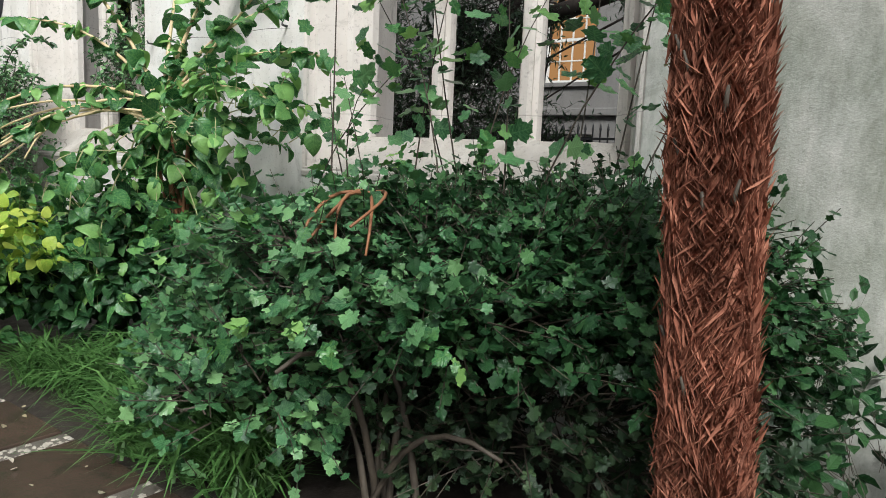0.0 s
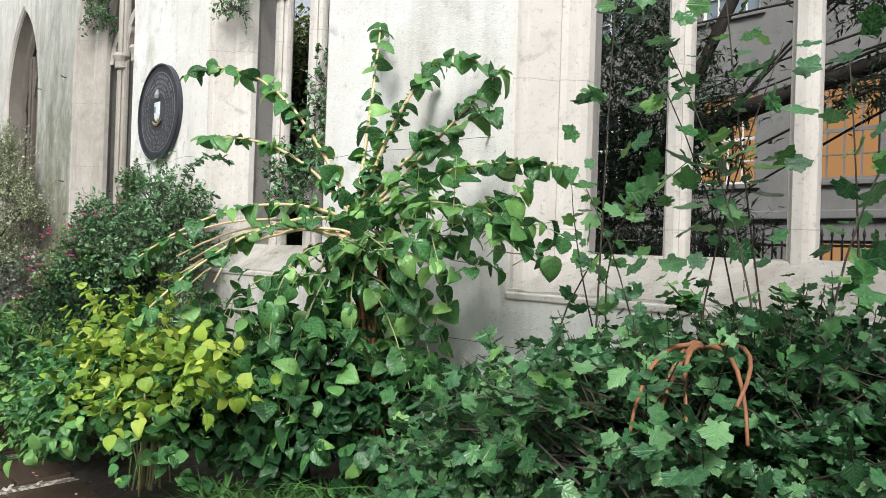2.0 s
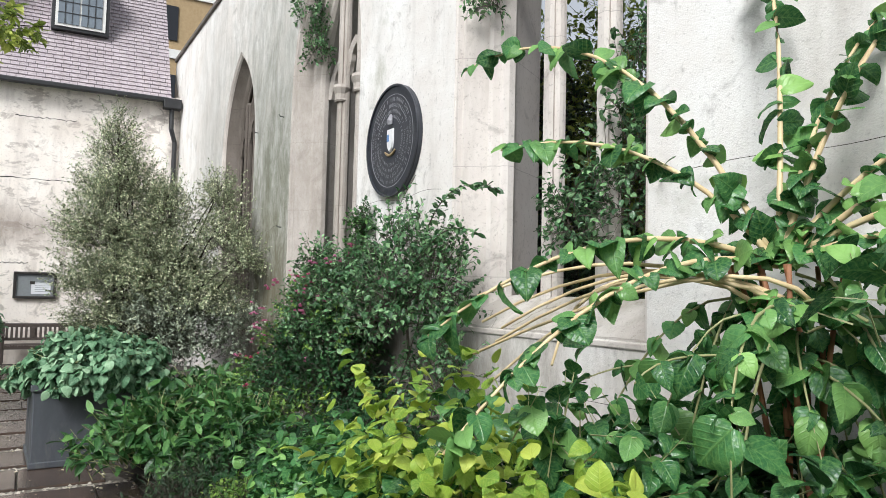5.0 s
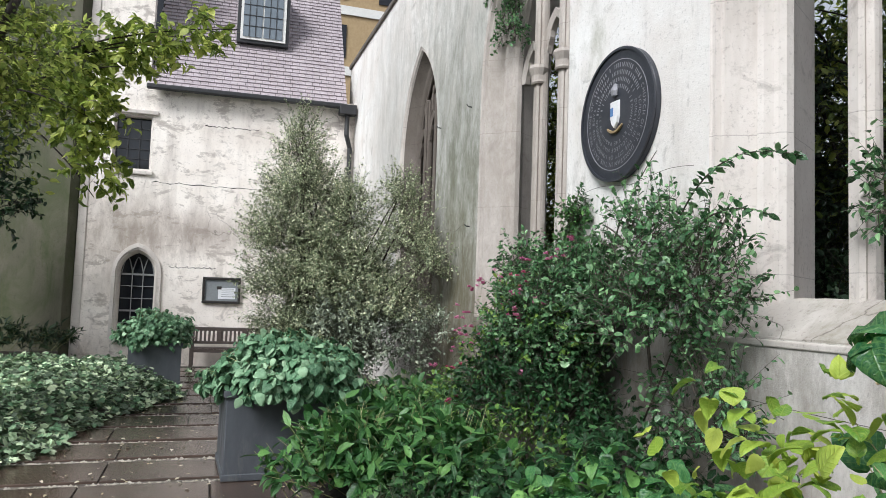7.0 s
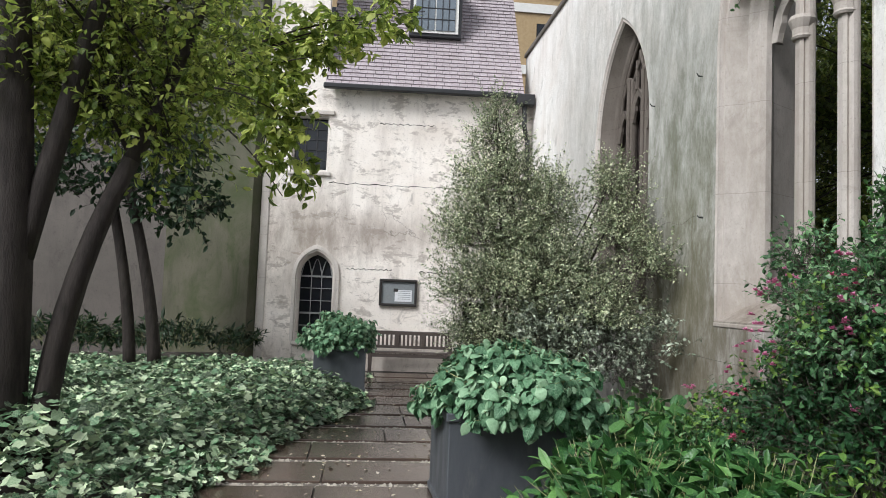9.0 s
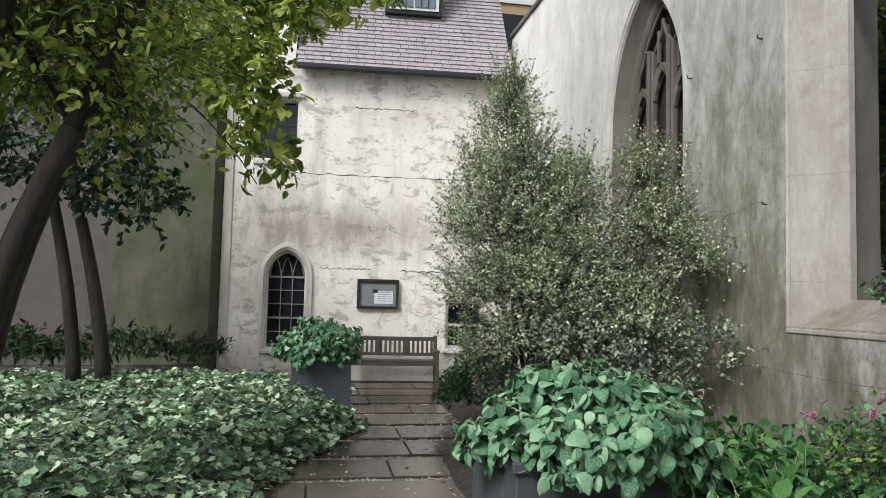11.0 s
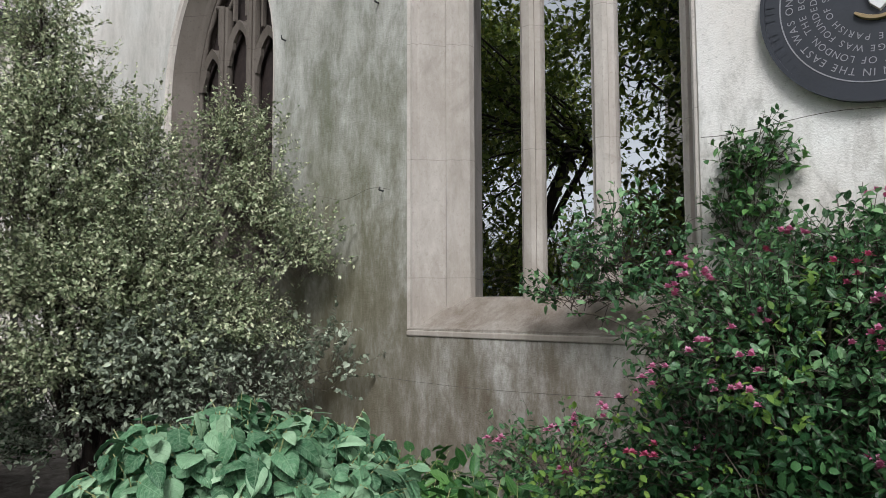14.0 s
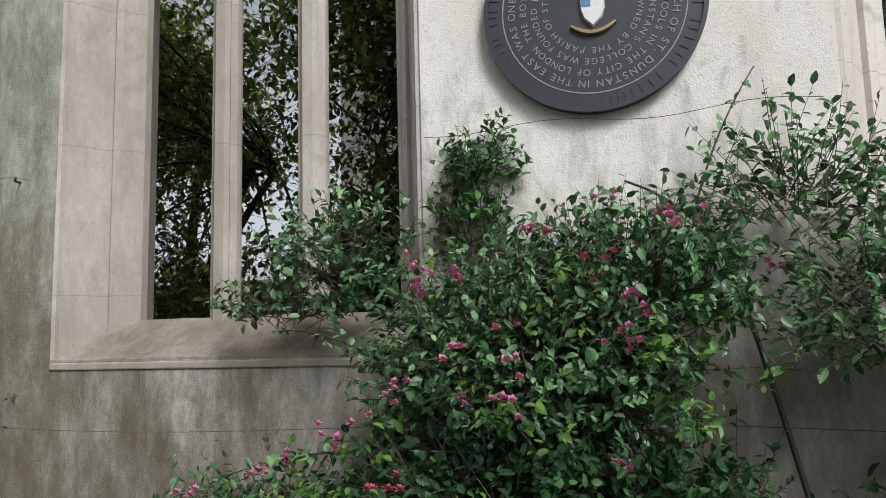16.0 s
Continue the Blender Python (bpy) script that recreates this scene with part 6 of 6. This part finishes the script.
under(tagged(new("leaves", leaves_mesh("leaves", P, D, np.c_[g.normal(size=(n, 2)) * 0.72, np.ones(n)], 0.045 + 0.055 * g.random(n), IVYLEAF, L_IVY)), kind="stuff"), bed)
perennials((-7.5, 15.8, 0.3), [(-7.2, 16.8, 0.45, 1.6, 0.5, 0.35), (-9.3, 16.6, 0.45, 1.2, 0.5, 0.4)], 420, 0.2, NARROW, L_DARK, "dark strappy evergreen leaves in the raised bed", 101)


# trees
def tree(name, at, trunks, blobs, twigs, size, template, material, label, seed, per=7, reach=0.45, hollow=0.2):
    g = np.random.default_rng(seed)
    t = thing(name, label, "tree", at)
    stems_part(t, "trunk", trunks, M_BARK, sides=9)
    limbs = []
    ends = [l[0][-1] for l in trunks]
    for b in blobs:
        for _ in range(2):
            e = ends[int(g.integers(len(ends)))]
            q = Vector(b[:3]) + Vector((g.normal() * b[3] * 0.5, g.normal() * b[4] * 0.5, g.normal() * b[5] * 0.4))
            limbs.append((curve_pts(e, (Vector(e) + q) / 2 + Vector((g.normal() * 0.3, g.normal() * 0.3, 0.35)), q, 8), 0.022, 0.006))
    stems_part(t, "limb", limbs, M_BARK, sides=6)
    foliage(t, "crown", g, blobs, twigs, per, reach, size, template, material, M_BARK, 0.003, up=0.1, low=-1.0, hollow=hollow)
    return t


tree("garden_tree", (-6.4, 8.1, 0),
     [(curve_pts((-6.45, 8.0, 0), (-6.4, 8.0, 2.2), (-6.75, 8.2, 4.6), 9), 0.2, 0.13), (curve_pts((-6.15, 8.05, 0), (-6.2, 8.1, 1.4), (-5.7, 8.4, 2.7), 9), 0.11, 0.075), (curve_pts((-5.7, 8.4, 2.7), (-5.5, 8.5, 3.2), (-5.2, 8.9, 4.6), 9), 0.075, 0.045),
      (curve_pts((-6.4, 8.05, 1.8), (-6.2, 8.1, 2.8), (-5.9, 8.3, 4.6), 9), 0.10, 0.07)],
     [(-6.6, 8.4, 4.3, 1.1, 0.9, 0.7), (-5.6, 8.9, 4.25, 0.8, 0.8, 0.65), (-5.9, 8.6, 3.35, 0.8, 0.6, 0.4), (-7.2, 8.4, 3.4, 0.8, 0.8, 0.5), (-6.3, 9.6, 3.9, 0.9, 0.9, 0.6), (-5.5, 8.7, 3.0, 0.35, 0.4, 0.25)], 1850, 0.085, OVAL, L_MAGNOLIA,
     "spreading garden tree with dark stems and yellowing lobed leaves", 111)
thin = thing("tree", "young dark-stemmed tree leaning in the raised bed", "tree", (-7.5, 15.0, 0.2))
stems_part(thin, "trunk", [(curve_pts((-7.6, 15.0, 0.1), (-7.65, 15.0, 1.4), (-8.1, 15.0, 3.2), 9), 0.11, 0.08), (curve_pts((-7.2, 15.1, 0.1), (-7.3, 15.1, 1.5), (-7.8, 15.0, 3.3), 9), 0.12, 0.08)], M_BARK, sides=9)
foliage(thin, "crown", np.random.default_rng(113), [(-8.0, 15.0, 3.9, 1.6, 1.0, 0.8), (-6.8, 14.8, 3.0, 0.6, 0.6, 0.3)], 420, 8, 0.4, 0.14, OVAL, L_DARK, M_BARK, 0.006, low=-1.0)
tree("magnolia_tree", (-6.0, 12.0, 0), [(curve_pts((-7.6, 11.8, 0), (-7.4, 11.8, 2.2), (-6.3, 11.9, 4.2), 9), 0.12, 0.06)],
     [(-5.3, 11.8, 4.7, 0.8, 0.8, 0.6), (-4.9, 11.5, 4.0, 0.45, 0.5, 0.45), (-4.7, 11.6, 3.3, 0.3, 0.35, 0.4), (-4.4, 12.0, 5.2, 0.7, 0.5, 0.3), (-3.6, 11.8, 5.5, 0.7, 0.4, 0.2)], 330, 0.15, OVAL, L_MAGNOLIA,
     "evergreen magnolia boughs with whorls of long glossy leaves", 112, 9, 0.22, 0.3)
for k, (x, y, hgt) in enumerate(((2.9, 6.4, 6.0), (4.6, 8.2, 6.5), (6.2, 12.5, 7.5), (4.2, 13.6, 6.5), (7.0, 17.5, 8.0), (3.3, 10.6, 6.0))):
    gg = random.Random(k)
    bl = [(x + gg.uniform(-1.3, 1.3), y + gg.uniform(-1.5, 1.5), hgt * gg.uniform(0.22, 0.95), gg.uniform(0.8, 1.3), gg.uniform(0.8, 1.3), gg.uniform(0.5, 0.9)) for _ in range(10)]
    tree("street_tree", (x, y, 0), [(curve_pts((x, y, -0.1), (x + gg.uniform(-0.5, 0.5), y, 1.5), (x + gg.uniform(-0.8, 0.8), y + gg.uniform(-0.8, 0.8), hgt * 0.6), 9), 0.13, 0.06), (curve_pts((x, y, 0.3), (x + 0.6, y + 0.5, 1.5), (x + 0.9, y - 0.9, hgt * 0.6), 9), 0.08, 0.04)],
         bl, 2300, 0.095, OVAL, L_TREE, "leafy street tree with green and yellowing foliage beyond the wall", 120 + k, 7, 0.45, 0.1)
tree("dark_tree", (4.6, 1.0, 0), [(curve_pts((4.4, 4.2, -0.1), (4.5, 3.6, 2.3), (4.8, 1.2, 3.4), 10), 0.17, 0.12), (curve_pts((4.8, 1.2, 3.4), (4.9, 0.0, 3.7), (5.0, -2.6, 4.4), 9), 0.12, 0.05), (curve_pts((4.7, 1.9, 3.1), (4.9, 1.6, 4.2), (4.8, 0.4, 6.2), 9), 0.1, 0.05)],
     [(4.6, 3.6, 1.4, 0.6, 1.0, 1.4), (4.4, 4.2, 3.2, 0.7, 1.0, 1.2), (4.6, 2.6, 4.6, 0.7, 0.9, 0.7), (5.0, -0.6, 4.9, 0.8, 1.2, 0.5), (5.0, -2.8, 4.4, 0.6, 0.8, 0.4), (4.6, 5.4, 3.0, 0.8, 0.9, 1.8), (4.9, -0.6, 3.55, 0.4, 0.9, 0.18), (3.9, 1.9, 2.2, 0.5, 0.7, 1.3), (3.7, 0.9, 1.7, 0.4, 0.6, 0.6), (4.9, -2.0, 3.7, 0.4, 0.8, 0.35), (4.2, 1.6, 3.3, 0.5, 0.8, 0.7)], 5400, 0.11, NARROW, L_DARK,
     "dark-leaved leaning tree in front of the town house", 131, 8, 0.4, 0.2)
tree("evergreen_tree", (2.3, 6.1, 0), [(curve_pts((2.3, 6.1, -0.1), (2.3, 6.0, 2.0), (2.4, 6.3, 4.5), 9), 0.1, 0.04)], [(2.3, 5.6, 1.6, 0.6, 0.8, 0.9), (2.4, 6.4, 2.6, 0.6, 0.8, 0.7), (2.6, 7.2, 1.6, 0.7, 0.8, 0.8), (2.7, 7.3, 4.2, 0.5, 0.7, 0.9), (2.6, 6.5, 3.7, 0.5, 0.6, 0.7)], 1900, 0.08, OVAL, L_DARK,
     "dark evergreen tree close behind the windows", 133, 7, 0.35, 0.1)
hg = thing("hedge", "dark evergreen hedge and undergrowth outside the wall", "hedge", (2.6, 9, 0))
foliage(hg, "leaves", np.random.default_rng(140), [(2.5, y, 0.7, 0.6, 1.0, 1.0) for y in range(3, 17, 2)], 1500, 6, 0.3, 0.09, OVAL, L_DARK)

# ---------------------------------------------------------------- path pieces, last
path = thing("path", "wet brown flagstone path with bands of set pebbles", "path", (-3.2, 6, 0), kind="structure")
rp = random.Random(11)
PITCH_Y = 0.86
stones = []
row = 0
y = -9.0
while y < 16.2:
    lo, hi = path_edges(y + 0.4)
    if y > 15.0:
        lo, hi = -5.5, -0.2
    x = lo + rp.uniform(0, 0.1)
    while x < hi - 0.1:
        w = min(rp.uniform(0.75, 1.35), hi - x)
        if hi - (x + w) < 0.3:
            w = hi - x
        bm = boxed(x + 0.006, x + w - 0.006, y + 0.008, y + PITCH_Y - 0.155, -0.05, rp.uniform(-0.004, 0.004), 0.007)
        for v in bm.verts:
            v.co.z += 0.004 * noise.noise(v.co * 2.0)
        part("flagstone", bm, M_SLAB, path)
        x += w
    if y < 15.0:
        for k in range(int((hi - lo) * 120)):
            stones.append((rp.uniform(lo, hi), y + PITCH_Y - rp.uniform(0.015, 0.15), rp.uniform(0.007, 0.02)))
    y += PITCH_Y
bm = bmesh.new()
box(bm, -4.3, -1.66, -9.2, 5.0, -0.08, -0.022)
box(bm, -5.3, -2.12, 5.0, 11.0, -0.08, -0.023)
box(bm, -4.3, -2.12, 11.0, 16.2, -0.08, -0.024)
part("mortar_bed", bm, M_MORTAR, path)
PEB = ([(0, -1, 0), (0, 0, 0.55), (0, 1, 0), (1.1, 0, 0.0), (-1.2, 0, 0), (0.6, 0.6, 0.2), (-0.6, -0.7, 0.25)], [(0, 3, 1), (3, 5, 1), (5, 2, 1), (2, 4, 1), (4, 6, 1), (6, 0, 1)])
st = np.array(stones)
ang = np.array([rp.uniform(0, 6.28) for _ in stones])
P = np.c_[st[:, 0], st[:, 1], np.full(len(st), -0.02)]
under(tagged(new("pebbles", leaves_mesh("pebbles", P, np.c_[np.cos(ang), np.sin(ang), ang * 0], np.tile([0, 0, 1.0], (len(st), 1)), st[:, 2], PEB, M_PEBBLE)), "set pebbles in bands between the flags", kind="stuff"), path)
rg = np.random.default_rng(3)
n = 650
P = np.c_[rg.uniform(-4.4, -1.5, n), rg.uniform(-3, 13, n), np.full(n, 0.012)]
P[:, 0] = np.where(P[:, 1] > 6, np.minimum(P[:, 0], -2.2), P[:, 0])
D = np.c_[rg.normal(size=(n, 2)), np.zeros(n)]
tagged(new("fallen_petals", leaves_mesh("fallen_petals", P, D, np.c_[rg.normal(size=(n, 2)) * 0.2, np.ones(n)], 0.02 + 0.025 * rg.random(n), ROUND, L_FALLEN)), "pale fallen petals and leaf scraps on the wet flags", "petals", kind="stuff")
